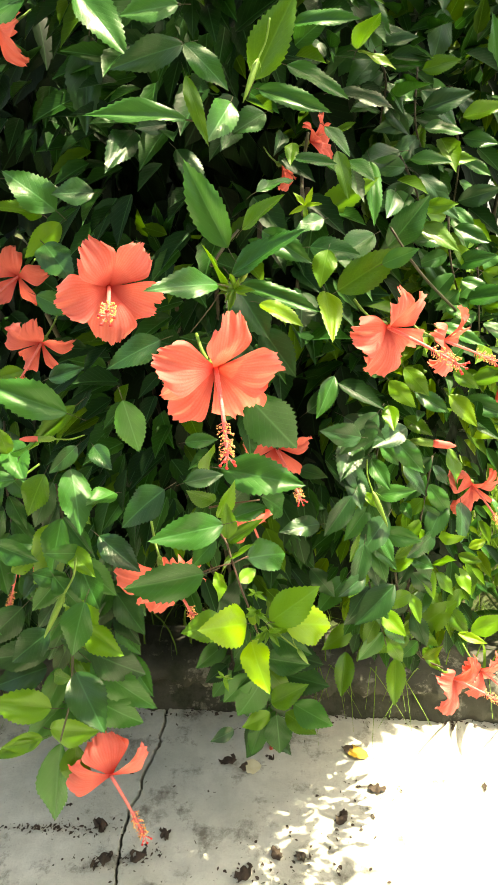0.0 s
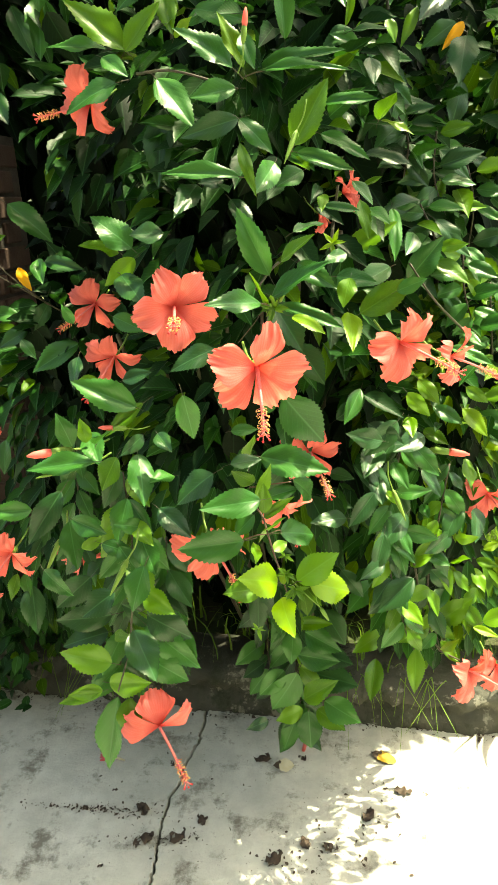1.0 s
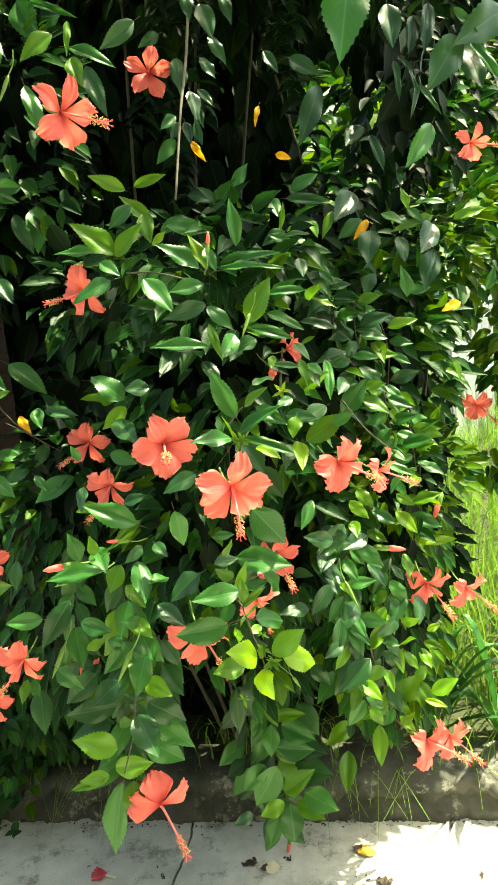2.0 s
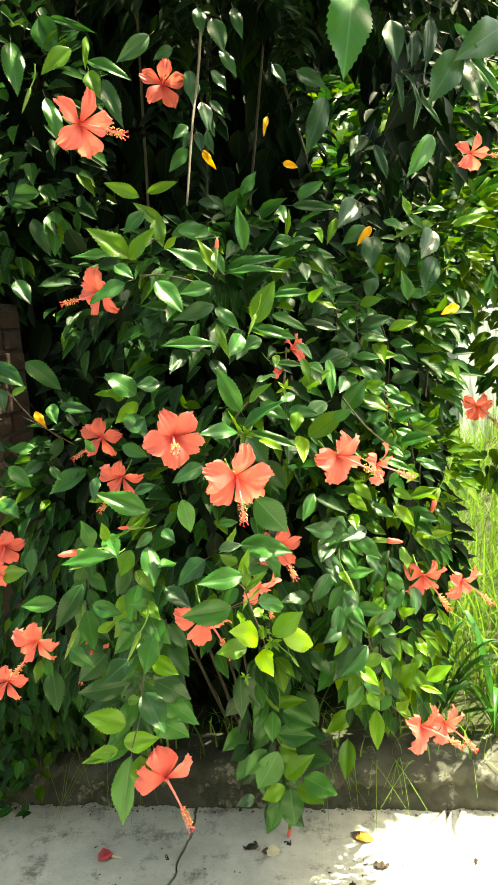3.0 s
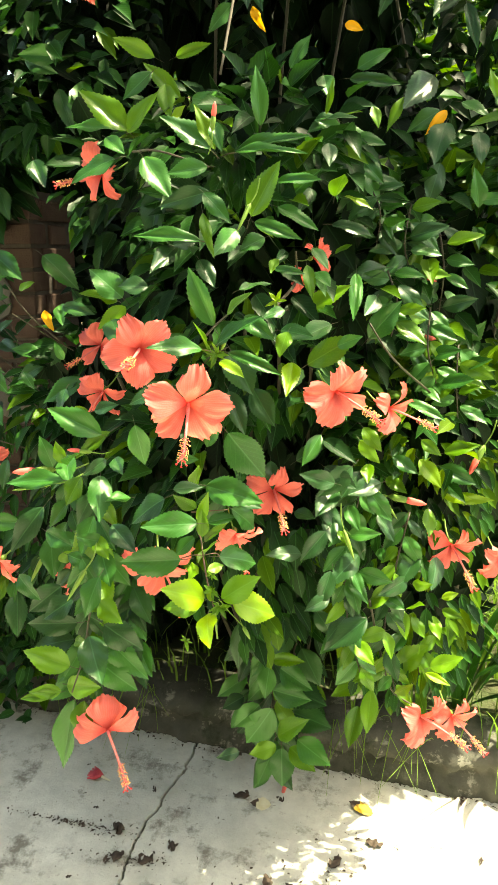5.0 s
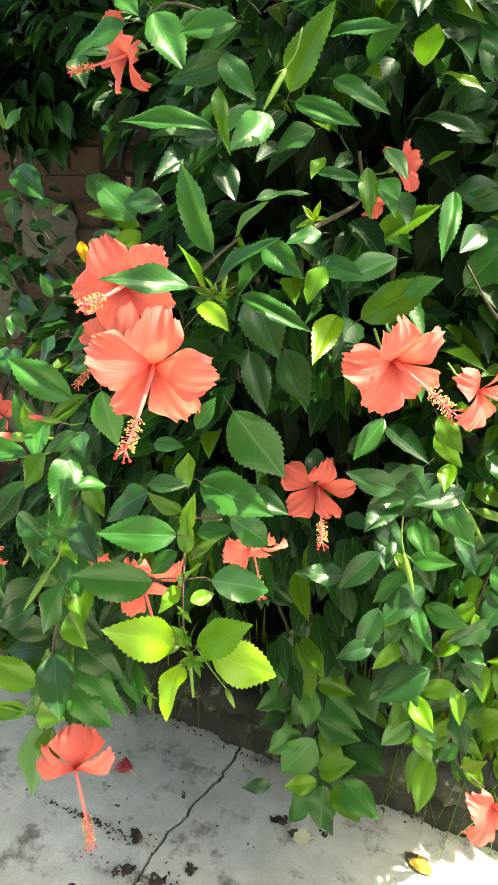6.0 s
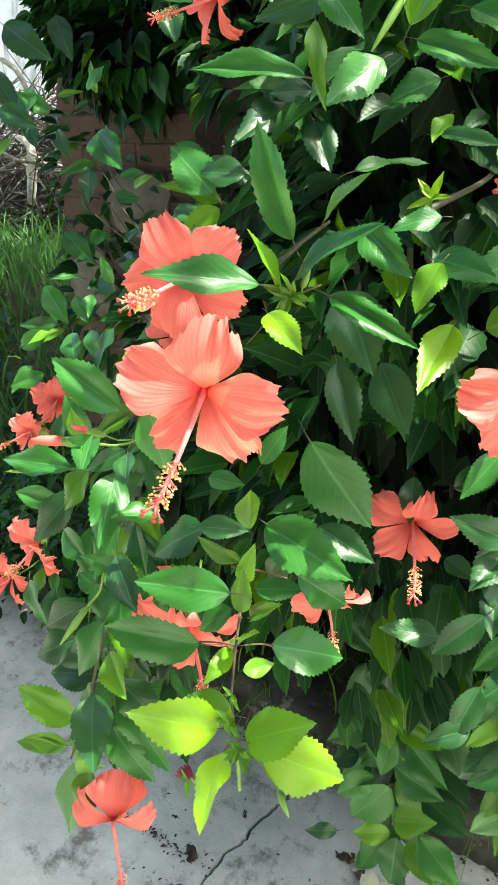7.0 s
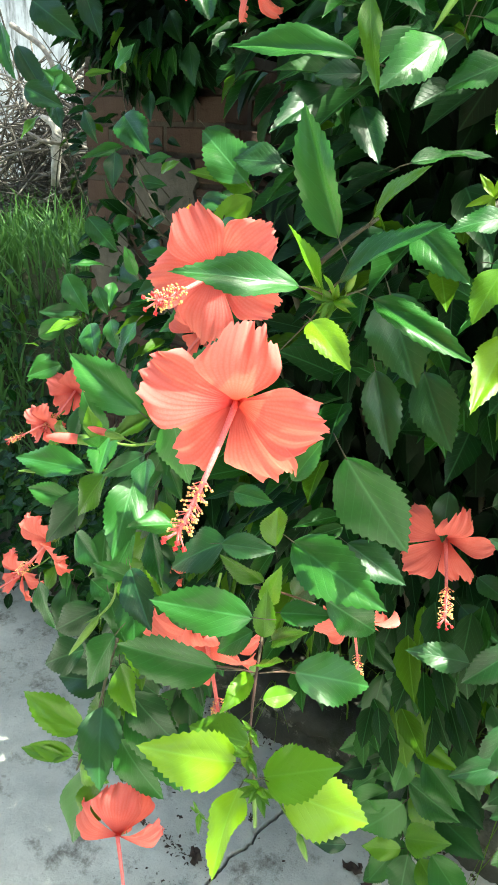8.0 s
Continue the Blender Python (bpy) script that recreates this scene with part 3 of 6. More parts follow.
# ---- buds ----
bud((0.035, 1.000, 1.684), (0.041, 0.998, 1.726), "r")
bud((0.326, 1.187, 1.042), (0.399, 1.181, 1.034), "r")
bud((0.342, 1.360, 1.341), (0.399, 1.353, 1.331), "r")
bud((0.346, 1.506, 1.456), (0.392, 1.500, 1.442), "r")
bud((-0.133, 0.861, 1.191), (-0.171, 0.849, 1.196), "r")
bud((-0.143, 0.831, 0.997), (-0.169, 0.809, 0.946), "g")
bud((-0.346, 1.034, 0.915), (-0.373, 1.011, 0.853), "g")
bud((0.143, 0.772, 0.967), (0.155, 0.770, 0.947), "g")
stem([(0.105, 0.775, 1.005), (0.125, 0.772, 0.985), (0.143, 0.772, 0.967)], 0.0008, None, CALYX)
bud((-0.372, 1.210, 2.106), (-0.390, 1.188, 2.048), "g")
bud((-0.262, 0.959, 1.121), (-0.318, 0.910, 1.127), "r")
bud((-0.222, 0.880, 1.124), (-0.269, 0.834, 1.123), "g")
bud((0.255, 1.068, 1.012), (0.278, 1.051, 0.960), "g")
bud((0.314, 1.170, 1.048), (0.347, 1.156, 1.007), "g")
bud((0.072, 1.517, 0.048), (0.060, 1.495, -0.009), "r")
bud((0.505, 1.286, 1.132), (0.479, 1.264, 1.075), "r")
bud((0.108, 0.956, 1.573), (0.092, 0.937, 1.532), "g")
bud((0.088, 0.860, 1.364), (0.094, 0.855, 1.373), "g")


# ---- visible twigs ----
stem([(0.047, 0.85, 1.079), (0.061, 0.828, 1.074), (0.07, 0.81, 1.056), (0.081, 0.79, 1.033), (0.088, 0.78, 1.02), (0.098, 0.775, 0.986)], 0.0012, None, RED_TWIG)
stem([(0.098, 0.775, 0.986), (0.100, 0.775, 0.960), (0.102, 0.775, 0.938)], 0.0018, None, CALYX)
stem([(0.042, 0.840, 1.112), (0.070, 0.845, 1.115), (0.101, 0.840, 1.122)], 0.0010, None, RED_TWIG)
stem([(0.036, 0.800, 1.051), (0.056, 0.802, 1.058), (0.07, 0.81, 1.056)], 0.0008, None, RED_TWIG)
stem([(0.084, 0.850, 1.037), (0.084, 0.830, 1.052), (0.07, 0.81, 1.056)], 0.0008, None, RED_TWIG)
stem([(0.057, 0.874, 1.379), (0.072, 0.891, 1.398), (0.085, 0.903, 1.411)], 0.0016)
stem([(0.090, 0.886, 1.364), (0.066, 0.875, 1.351), (0.053, 0.871, 1.335), (0.031, 0.871, 1.310)], 0.0006)
stem([(-0.027, 1.625, 2.396), (-0.044, 1.602, 2.250), (-0.059, 1.505, 2.083), (-0.079, 1.425, 1.868)], 0.0036, climber, BARK)
stem([(-0.128, 0.841, 0.969), (-0.149, 0.841, 0.900), (-0.158, 0.830, 0.834), (-0.180, 0.819, 0.763)], 0.0016)
stem([(-0.440, 1.330, 1.300), (-0.500, 1.290, 1.370), (-0.554, 1.281, 1.451)], 0.0016)
stem([(-0.400, 1.300, 1.290), (-0.430, 1.200, 1.350), (-0.473, 1.185, 1.381)], 0.0013)
stem([(0.024, 1.445, 0.440), (0.040, 1.440, 0.320), (0.050, 1.44, 0.2)], 0.0017)
stem([(0.060, 1.560, 0.62), (0.080, 1.453, 0.45), (0.070, 1.451, 0.196), (0.060, 1.500, 0.101)], 0.0025)
stem([(0.303, 1.138, 0.839), (0.328, 1.163, 0.711), (0.356, 1.138, 0.644), (0.401, 1.135, 0.616)], 0.0020)
stem([(0.407, 1.245, 1.229), (0.324, 1.168, 1.313), (0.276, 1.163, 1.380)], 0.0019)
stem([(0.153, 0.932, 1.422), (0.153, 1.095, 1.454), (0.160, 1.054, 1.503)], 0.0024)
stem([(-0.141, 1.096, 1.674), (-0.069, 1.034, 1.664), (0.022, 1.022, 1.635)], 0.0017)
stem([(-0.600, 1.60, 1.00), (-0.760, 1.540, 1.180), (-0.920, 1.520, 1.330), (-1.048, 1.545, 1.535), (-1.112, 1.539, 1.615)], 0.0016, bush)
stem([(-0.774, 1.622, 1.362), (-0.862, 1.606, 1.451), (-0.930, 1.633, 1.600), (-0.927, 1.641, 1.612)], 0.0014, bush)
stem([(-0.620, 1.570, 1.180), (-0.739, 1.568, 1.284), (-0.822, 1.557, 1.377), (-0.878, 1.536, 1.413)], 0.0014, bush)
stem([(-0.560, 1.520, 1.080), (-0.669, 1.511, 1.179), (-0.770, 1.488, 1.273), (-0.839, 1.465, 1.325)], 0.0014, bush)
stem([(-0.480, 1.500, 0.950), (-0.720, 1.393, 1.042), (-0.754, 1.372, 1.100), (-0.758, 1.355, 1.148)], 0.0015, bush)


# ---- the leaves that can be told apart ----
def tuft(at, count, size, seed, tone="n"):
    """The growing tip of a shoot: a star of tiny folded leaves."""
    r = random.Random(seed)
    for k in range(count):
        w = k * 2.4 + r.uniform(-0.4, 0.4)
        d = Vector((math.cos(w), -r.uniform(0.1, 0.8), math.sin(w))) * size * r.uniform(0.6, 1.1)
        leaf(at, Vector(at) + d, 0.32 * d.length, tone, 0.32)


tuft((0.098, 0.765, 1.049), 5, 0.012, 1)
tuft((0.098, 0.765, 1.022), 7, 0.016, 2)
tuft((0.111, 0.762, 1.001), 9, 0.018, 3)
tuft((0.059, 0.755, 0.940), 5, 0.014, 4)
tuft((0.082, 0.855, 1.358), 10, 0.020, 5)
tuft((0.155, 0.930, 1.430), 5, 0.020, 6, "y")
leaf((-0.135, 0.874, 1.012), (-0.107, 0.842, 0.966), 0.040, "m", 0.62)
leaf((-0.128, 0.844, 0.933), (-0.076, 0.812, 0.918), 0.036, "n", 0.62)
leaf((-0.195, 0.844, 0.796), (-0.262, 0.812, 0.836), 0.048, "n", 0.62)
leaf((-0.224, 0.914, 0.804), (-0.295, 0.882, 0.798), 0.053, "d", 0.62)
leaf((-0.204, 0.844, 0.757), (-0.128, 0.812, 0.785), 0.041, "n", 0.62)
leaf((-0.217, 0.844, 0.741), (-0.260, 0.812, 0.754), 0.027, "n", 0.62)
leaf((-0.172, 0.844, 0.730), (-0.169, 0.812, 0.669), 0.050, "n", 0.62)
leaf((-0.142, 0.874, 0.851), (-0.055, 0.842, 0.795), 0.048, "m", 0.62)
leaf((-0.242, 0.914, 0.912), (-0.296, 0.882, 0.868), 0.057, "d", 0.62)
leaf((-0.137, 0.914, 0.834), (-0.178, 0.882, 0.878), 0.061, "d", 0.62)
leaf((-0.302, 0.874, 0.946), (-0.254, 0.842, 0.919), 0.036, "m", 0.62)
leaf((0.128, 0.767, 1.008), (0.189, 0.806, 0.973), 0.047, "y", 0.68)
leaf((0.113, 0.764, 1.011), (0.163, 0.769, 1.052), 0.041, "n", 0.68)
leaf((0.087, 0.763, 1.009), (0.053, 0.697, 1.054), 0.046, "y", 0.68)
leaf((0.091, 0.765, 0.984), (0.106, 0.701, 0.978), 0.035, "y", 0.68)
leaf((0.062, 0.811, 1.107), (-0.008, 0.766, 1.114), 0.040, "m", 0.68)
leaf((0.038, 0.799, 1.050), (-0.043, 0.761, 1.053), 0.051, "m", 0.68)
leaf((0.082, 0.850, 1.037), (0.135, 0.910, 1.009), 0.046, "m", 0.68)
leaf((0.064, 0.826, 1.079), (0.065, 0.824, 1.125), 0.020, "n", 0.68)
leaf((0.088, 0.889, 1.230), (0.144, 0.901, 1.156), 0.060, "m", 0.68)
leaf((0.054, 0.877, 1.144), (0.150, 0.850, 1.137), 0.049, "m", 0.68)
leaf((0.102, 0.856, 1.118), (0.139, 0.906, 1.067), 0.036, "m", 0.68)
leaf((0.049, 0.843, 1.118), (0.025, 0.813, 1.145), 0.024, "n", 0.68)
leaf((0.068, 0.842, 1.097), (0.109, 0.856, 1.106), 0.024, "m", 0.68)
leaf((0.075, 0.815, 1.028), (0.096, 0.834, 1.033), 0.018, "n", 0.68)
leaf((0.049, 0.835, 1.026), (0.060, 0.785, 1.034), 0.019, "n", 0.68)
leaf((0.049, 0.832, 1.074), (0.020, 0.818, 1.046), 0.025, "m", 0.68)
leaf((-0.118, 0.869, 1.219), (-0.205, 0.857, 1.262), 0.044, "m", 0.68)
leaf((-0.039, 0.824, 1.251), (-0.028, 0.829, 1.185), 0.034, "m", 0.68)
leaf((-0.122, 0.863, 1.152), (-0.098, 0.809, 1.103), 0.041, "m", 0.68)
leaf((-0.073, 0.867, 1.117), (-0.097, 0.829, 1.124), 0.035, "m", 0.68)
leaf((-0.118, 0.829, 0.987), (-0.137, 0.796, 0.930), 0.043, "m", 0.68)
leaf((-0.149, 0.836, 0.868), (-0.104, 0.780, 0.828), 0.052, "d", 0.68)
leaf((-0.142, 0.855, 0.807), (-0.074, 0.840, 0.769), 0.059, "m", 0.68)
leaf((-0.134, 0.864, 0.877), (-0.066, 0.863, 0.834), 0.052, "d", 0.68)
leaf((0.069, 0.829, 1.368), (0.018, 0.763, 1.383), 0.028, "m", 0.68)
leaf((0.084, 0.912, 1.352), (0.170, 0.896, 1.326), 0.026, "m", 0.68)
leaf((0.077, 0.861, 1.398), (0.038, 0.861, 1.480), 0.038, "m", 0.68)
leaf((0.032, 0.945, 1.519), (-0.068, 0.916, 1.533), 0.026, "m", 0.68)
leaf((0.074, 0.999, 1.537), (0.058, 0.939, 1.503), 0.035, "m", 0.68)
leaf((0.105, 0.898, 1.448), (0.145, 0.943, 1.463), 0.019, "m", 0.68)
leaf((-0.174, 1.093, 1.422), (-0.228, 1.078, 1.478), 0.052, "m", 0.68)
leaf((-0.227, 1.181, 1.411), (-0.254, 1.104, 1.439), 0.034, "n", 0.68)
leaf((0.068, 0.977, 1.347), (0.111, 0.953, 1.282), 0.061, "d", 0.68)
leaf((0.064, 0.977, 1.279), (0.099, 0.953, 1.213), 0.035, "d", 0.68)
leaf((0.178, 0.953, 1.334), (0.185, 0.871, 1.304), 0.030, "y", 0.68)
leaf((-0.053, 1.068, 1.514), (-0.068, 0.985, 1.481), 0.035, "d", 0.68)
leaf((0.058, 0.825, 0.960), (0.007, 0.801, 0.966), 0.047, "n", 0.68)
leaf((0.036, 0.879, 1.131), (0.047, 0.855, 1.188), 0.025, "n", 0.68)
leaf((0.061, 0.845, 1.063), (0.103, 0.821, 1.107), 0.017, "n", 0.68)
leaf((0.054, 0.832, 1.030), (0.086, 0.808, 1.088), 0.019, "n", 0.68)
leaf((0.051, 0.846, 1.095), (0.076, 0.822, 1.150), 0.018, "n", 0.68)
leaf((0.054, 0.888, 1.080), (0.094, 0.864, 1.137), 0.027, "d", 0.68)
leaf((-0.118, 0.900, 1.217), (-0.174, 0.876, 1.174), 0.023, "n", 0.68)
leaf((-0.189, 0.861, 1.139), (-0.285, 0.837, 1.140), 0.034, "m", 0.68)
leaf((-0.149, 0.849, 1.152), (-0.170, 0.825, 1.111), 0.035, "n", 0.68)
leaf((-0.015, 0.874, 1.118), (-0.070, 0.850, 1.085), 0.046, "d", 0.68)
leaf((-0.195, 0.852, 0.723), (-0.228, 0.828, 0.581), 0.050, "m", 0.68)
leaf((-0.221, 0.835, 0.743), (-0.280, 0.811, 0.737), 0.021, "n", 0.68)
leaf((-0.171, 0.832, 0.938), (-0.219, 0.808, 0.908), 0.051, "d", 0.68)
leaf((0.072, 0.858, 1.351), (0.060, 0.834, 1.408), 0.024, "n", 0.68)
leaf((0.078, 0.866, 1.369), (0.149, 0.842, 1.419), 0.033, "m", 0.68)
leaf((0.112, 0.775, 1.360), (0.151, 0.751, 1.346), 0.021, "y", 0.68)
leaf((0.090, 0.885, 1.413), (0.130, 0.861, 1.448), 0.023, "n", 0.68)
leaf((0.032, 0.954, 1.561), (0.052, 0.930, 1.499), 0.017, "n", 0.68)
leaf((0.110, 1.042, 1.526), (0.073, 1.018, 1.507), 0.040, "m", 0.68)
leaf((0.101, 0.997, 1.281), (0.142, 0.973, 1.226), 0.043, "d", 0.68)
leaf((0.109, 0.913, 1.408), (0.160, 0.889, 1.378), 0.029, "m", 0.68)
leaf((0.174, 0.905, 1.419), (0.147, 0.881, 1.414), 0.020, "m", 0.68)
leaf((0.179, 0.902, 1.388), (0.169, 0.878, 1.358), 0.028, "n", 0.68)
leaf((-0.003, 1.017, 1.518), (-0.033, 0.993, 1.516), 0.025, "d", 0.68)
leaf((0.008, 1.004, 1.491), (0.041, 0.980, 1.450), 0.031, "d", 0.68)
leaf((-0.113, 1.072, 1.444), (-0.160, 1.048, 1.449), 0.038, "d", 0.68)
leaf((0.061, 1.345, 0.535), (0.144, 1.305, 0.568), 0.037, "n", 0.68)
leaf((0.054, 1.345, 0.515), (0.049, 1.305, 0.448), 0.048, "m", 0.68)
leaf((0.081, 1.345, 0.514), (0.165, 1.305, 0.492), 0.060, "m", 0.68)
leaf((0.063, 1.345, 0.448), (0.160, 1.305, 0.461), 0.061, "m", 0.68)
leaf((-0.029, 1.405, 0.370), (-0.075, 1.365, 0.354), 0.056, "d", 0.68)
leaf((0.061, 1.345, 0.393), (0.005, 1.305, 0.299), 0.079, "m", 0.68)
leaf((0.076, 1.345, 0.314), (0.152, 1.305, 0.405), 0.056, "n", 0.68)
leaf((0.102, 1.405, 0.346), (0.205, 1.365, 0.350), 0.087, "d", 0.68)
leaf((0.073, 1.345, 0.284), (0.016, 1.305, 0.275), 0.047, "n", 0.68)
leaf((0.127, 1.345, 0.314), (0.212, 1.305, 0.288), 0.079, "m", 0.68)
leaf((0.108, 1.345, 0.287), (0.176, 1.305, 0.266), 0.052, "n", 0.68)
leaf((0.087, 1.345, 0.280), (0.097, 1.305, 0.192), 0.074, "m", 0.68)
leaf((0.048, 1.405, 0.198), (0.010, 1.365, 0.142), 0.066, "d", 0.68)
leaf((-0.037, 1.405, 0.591), (-0.033, 1.365, 0.478), 0.050, "d", 0.68)
leaf((0.095, 1.405, 0.591), (0.055, 1.365, 0.524), 0.075, "d", 0.68)
leaf((0.012, 1.405, 0.617), (0.013, 1.365, 0.506), 0.082, "d", 0.68)
leaf((0.123, 1.405, 0.538), (0.176, 1.365, 0.466), 0.082, "d", 0.68)
leaf((0.029, 1.345, 0.399), (-0.026, 1.305, 0.350), 0.064, "m", 0.68)
leaf((0.072, 1.405, 0.423), (0.192, 1.365, 0.416), 0.085, "d", 0.68)
leaf((0.142, 0.986, 1.493), (0.140, 0.957, 1.475), 0.016, "n")
leaf((-0.596, 1.528, 1.501), (-0.496, 1.517, 1.425), 0.064, "m")
leaf((-0.276, 1.203, 1.460), (-0.195, 1.219, 1.439), 0.037, "d")
leaf((-0.591, 1.310, 1.504), (-0.501, 1.270, 1.452), 0.055, "m")
leaf((-0.559, 1.277, 1.456), (-0.593, 1.217, 1.436), 0.018, "m")
leaf((-0.557, 1.257, 1.447), (-0.536, 1.228, 1.400), 0.032, "d")
leaf((-0.476, 1.080, 1.282), (-0.426, 1.070, 1.238), 0.036, "m")
leaf((-0.248, 0.993, 1.266), (-0.250, 0.953, 1.229), 0.026, "d")
leaf((-0.168, 0.866, 0.998), (-0.133, 0.847, 0.957), 0.034, "m")
leaf((0.095, 0.768, 1.003), (0.092, 0.770, 1.026), 0.011, "y")
leaf((0.057, 0.979, 1.098), (0.120, 0.985, 1.074), 0.040, "d")
leaf((0.022, 0.831, 1.198), (0.058, 0.831, 1.202), 0.023, "m")
leaf((0.021, 0.819, 1.155), (0.062, 0.834, 1.159), 0.026, "d")
leaf((0.068, 0.843, 1.219), (0.083, 0.856, 1.252), 0.022, "m")
leaf((0.102, 1.131, 1.114), (0.114, 1.097, 1.071), 0.032, "d")
leaf((0.144, 1.167, 1.000), (0.188, 1.137, 1.003), 0.040, "d")
leaf((0.129, 1.175, 0.948), (0.183, 1.142, 0.942), 0.049, "d")
leaf((0.122, 1.542, 0.579), (0.116, 1.460, 0.527), 0.063, "d")
leaf((0.019, 1.163, 0.849), (0.076, 1.138, 0.837), 0.046, "d")
leaf((-0.568, 1.097, 1.172), (-0.519, 1.115, 1.204), 0.036, "m")
leaf((-0.512, 1.131, 1.203), (-0.537, 1.085, 1.188), 0.021, "n")
leaf((-0.361, 1.035, 1.286), (-0.336, 1.025, 1.258), 0.020, "m")
leaf((-0.249, 0.995, 1.318), (-0.262, 0.987, 1.348), 0.023, "m")
leaf((-0.567, 1.137, 1.118), (-0.594, 1.088, 1.103), 0.037, "m")
leaf((-0.195, 0.865, 1.002), (-0.145, 0.865, 0.986), 0.032, "m")
leaf((-0.124, 0.870, 1.030), (-0.157, 0.838, 1.049), 0.030, "m")
leaf((-0.252, 0.895, 1.027), (-0.192, 0.872, 1.015), 0.040, "m")
leaf((-0.667, 1.243, 1.573), (-0.650, 1.191, 1.503), 0.040, "d")
leaf((-0.697, 1.198, 1.536), (-0.625, 1.209, 1.509), 0.041, "d")
leaf((-0.634, 1.248, 1.532), (-0.671, 1.213, 1.561), 0.036, "m")
leaf((-0.609, 1.311, 1.571), (-0.590, 1.326, 1.613), 0.031, "m")
leaf((-0.386, 1.356, 2.312), (-0.334, 1.312, 2.205), 0.063, "m")
leaf((-0.445, 1.315, 2.247), (-0.425, 1.266, 2.132), 0.052, "m")
leaf((-0.370, 1.392, 2.325), (-0.258, 1.359, 2.268), 0.021, "m")
leaf((-0.298, 1.298, 2.212), (-0.360, 1.257, 2.152), 0.041, "n")
leaf((-0.289, 1.391, 2.218), (-0.182, 1.359, 2.163), 0.041, "m")
leaf((-0.252, 1.266, 2.148), (-0.227, 1.237, 2.081), 0.038, "n")
leaf((-0.234, 1.311, 2.144), (-0.192, 1.264, 2.033), 0.039, "d")
leaf((-0.333, 1.187, 2.075), (-0.287, 1.139, 1.961), 0.033, "m")
leaf((-0.276, 1.358, 2.260), (-0.277, 1.326, 2.187), 0.017, "n")
leaf((-0.158, 1.534, 2.318), (-0.234, 1.485, 2.247), 0.046, "d")
leaf((-0.107, 1.583, 2.302), (-0.153, 1.558, 2.272), 0.033, "d")
leaf((-0.324, 1.354, 2.250), (-0.292, 1.349, 2.272), 0.024, "m")
leaf((-0.477, 1.475, 1.941), (-0.564, 1.439, 1.942), 0.044, "m")
leaf((-0.070, 1.607, 2.250), (-0.056, 1.568, 2.160), 0.048, "d")
leaf((-0.034, 1.533, 2.143), (-0.016, 1.501, 2.068), 0.041, "d")
leaf((-0.016, 1.551, 2.150), (0.023, 1.530, 2.104), 0.025, "d")
leaf((-0.001, 1.626, 2.380), (0.030, 1.586, 2.287), 0.051, "d")
leaf((-0.037, 1.626, 2.411), (-0.027, 1.597, 2.343), 0.036, "d")
leaf((0.058, 1.634, 2.405), (0.078, 1.601, 2.326), 0.033, "d")
leaf((0.018, 1.607, 2.295), (0.058, 1.576, 2.223), 0.033, "d")
leaf((-0.007, 1.589, 2.238), (0.031, 1.567, 2.188), 0.036, "d")
leaf((-0.074, 1.514, 2.082), (-0.107, 1.482, 2.048), 0.032, "m")
leaf((-0.066, 1.511, 2.067), (-0.085, 1.487, 2.021), 0.026, "d")
leaf((-0.052, 1.524, 2.069), (-0.039, 1.500, 2.014), 0.029, "d")
leaf((-0.029, 1.547, 2.073), (-0.015, 1.520, 2.012), 0.027, "d")
leaf((-0.082, 1.532, 2.032), (-0.125, 1.499, 1.977), 0.036, "m")
leaf((-0.045, 1.562, 2.032), (-0.016, 1.538, 1.978), 0.020, "Y")
leaf((-0.015, 1.529, 2.102), (-0.006, 1.506, 2.049), 0.022, "d")
leaf((0.134, 1.595, 2.110), (0.119, 1.570, 2.061), 0.015, "Y")
leaf((0.169, 1.517, 1.969), (0.206, 1.506, 1.954), 0.023, "Y")
leaf((0.053, 1.515, 1.891), (0.093, 1.506, 1.955), 0.035, "m")
leaf((0.202, 1.485, 1.874), (0.267, 1.475, 1.908), 0.046, "m")
leaf((0.293, 1.637, 2.157), (0.245, 1.566, 2.014), 0.061, "d")
leaf((0.155, 1.614, 2.246), (0.189, 1.589, 2.186), 0.030, "d")
leaf((0.220, 1.622, 2.225), (0.292, 1.594, 2.171), 0.045, "d")
leaf((0.339, 1.184, 2.221), (0.313, 1.107, 2.053), 0.095, "m")
leaf((0.611, 1.450, 2.170), (0.538, 1.386, 2.058), 0.078, "d")
leaf((0.634, 1.533, 2.188), (0.656, 1.423, 2.069), 0.083, "d")
leaf((0.724, 1.484, 2.231), (0.606, 1.394, 2.145), 0.083, "d")
leaf((0.634, 1.446, 2.152), (0.693, 1.401, 2.051), 0.032, "m")
leaf((0.533, 1.405, 1.974), (0.466, 1.350, 1.877), 0.051, "m")
leaf((0.509, 1.414, 2.064), (0.550, 1.383, 1.995), 0.016, "d")
leaf((0.472, 1.532, 2.161), (0.482, 1.491, 2.068), 0.023, "d")
leaf((0.493, 1.535, 2.165), (0.529, 1.496, 2.078), 0.021, "d")
leaf((0.536, 1.591, 2.154), (0.518, 1.534, 2.032), 0.026, "d")
leaf((0.395, 1.619, 2.043), (0.350, 1.554, 1.988), 0.048, "d")
leaf((0.415, 1.604, 2.014), (0.443, 1.561, 1.918), 0.033, "d")
leaf((0.601, 1.453, 2.234), (0.646, 1.421, 2.163), 0.021, "m")
leaf((0.555, 1.512, 2.272), (0.534, 1.455, 2.148), 0.039, "d")
leaf((0.528, 1.556, 2.266), (0.509, 1.511, 2.170), 0.037, "d")
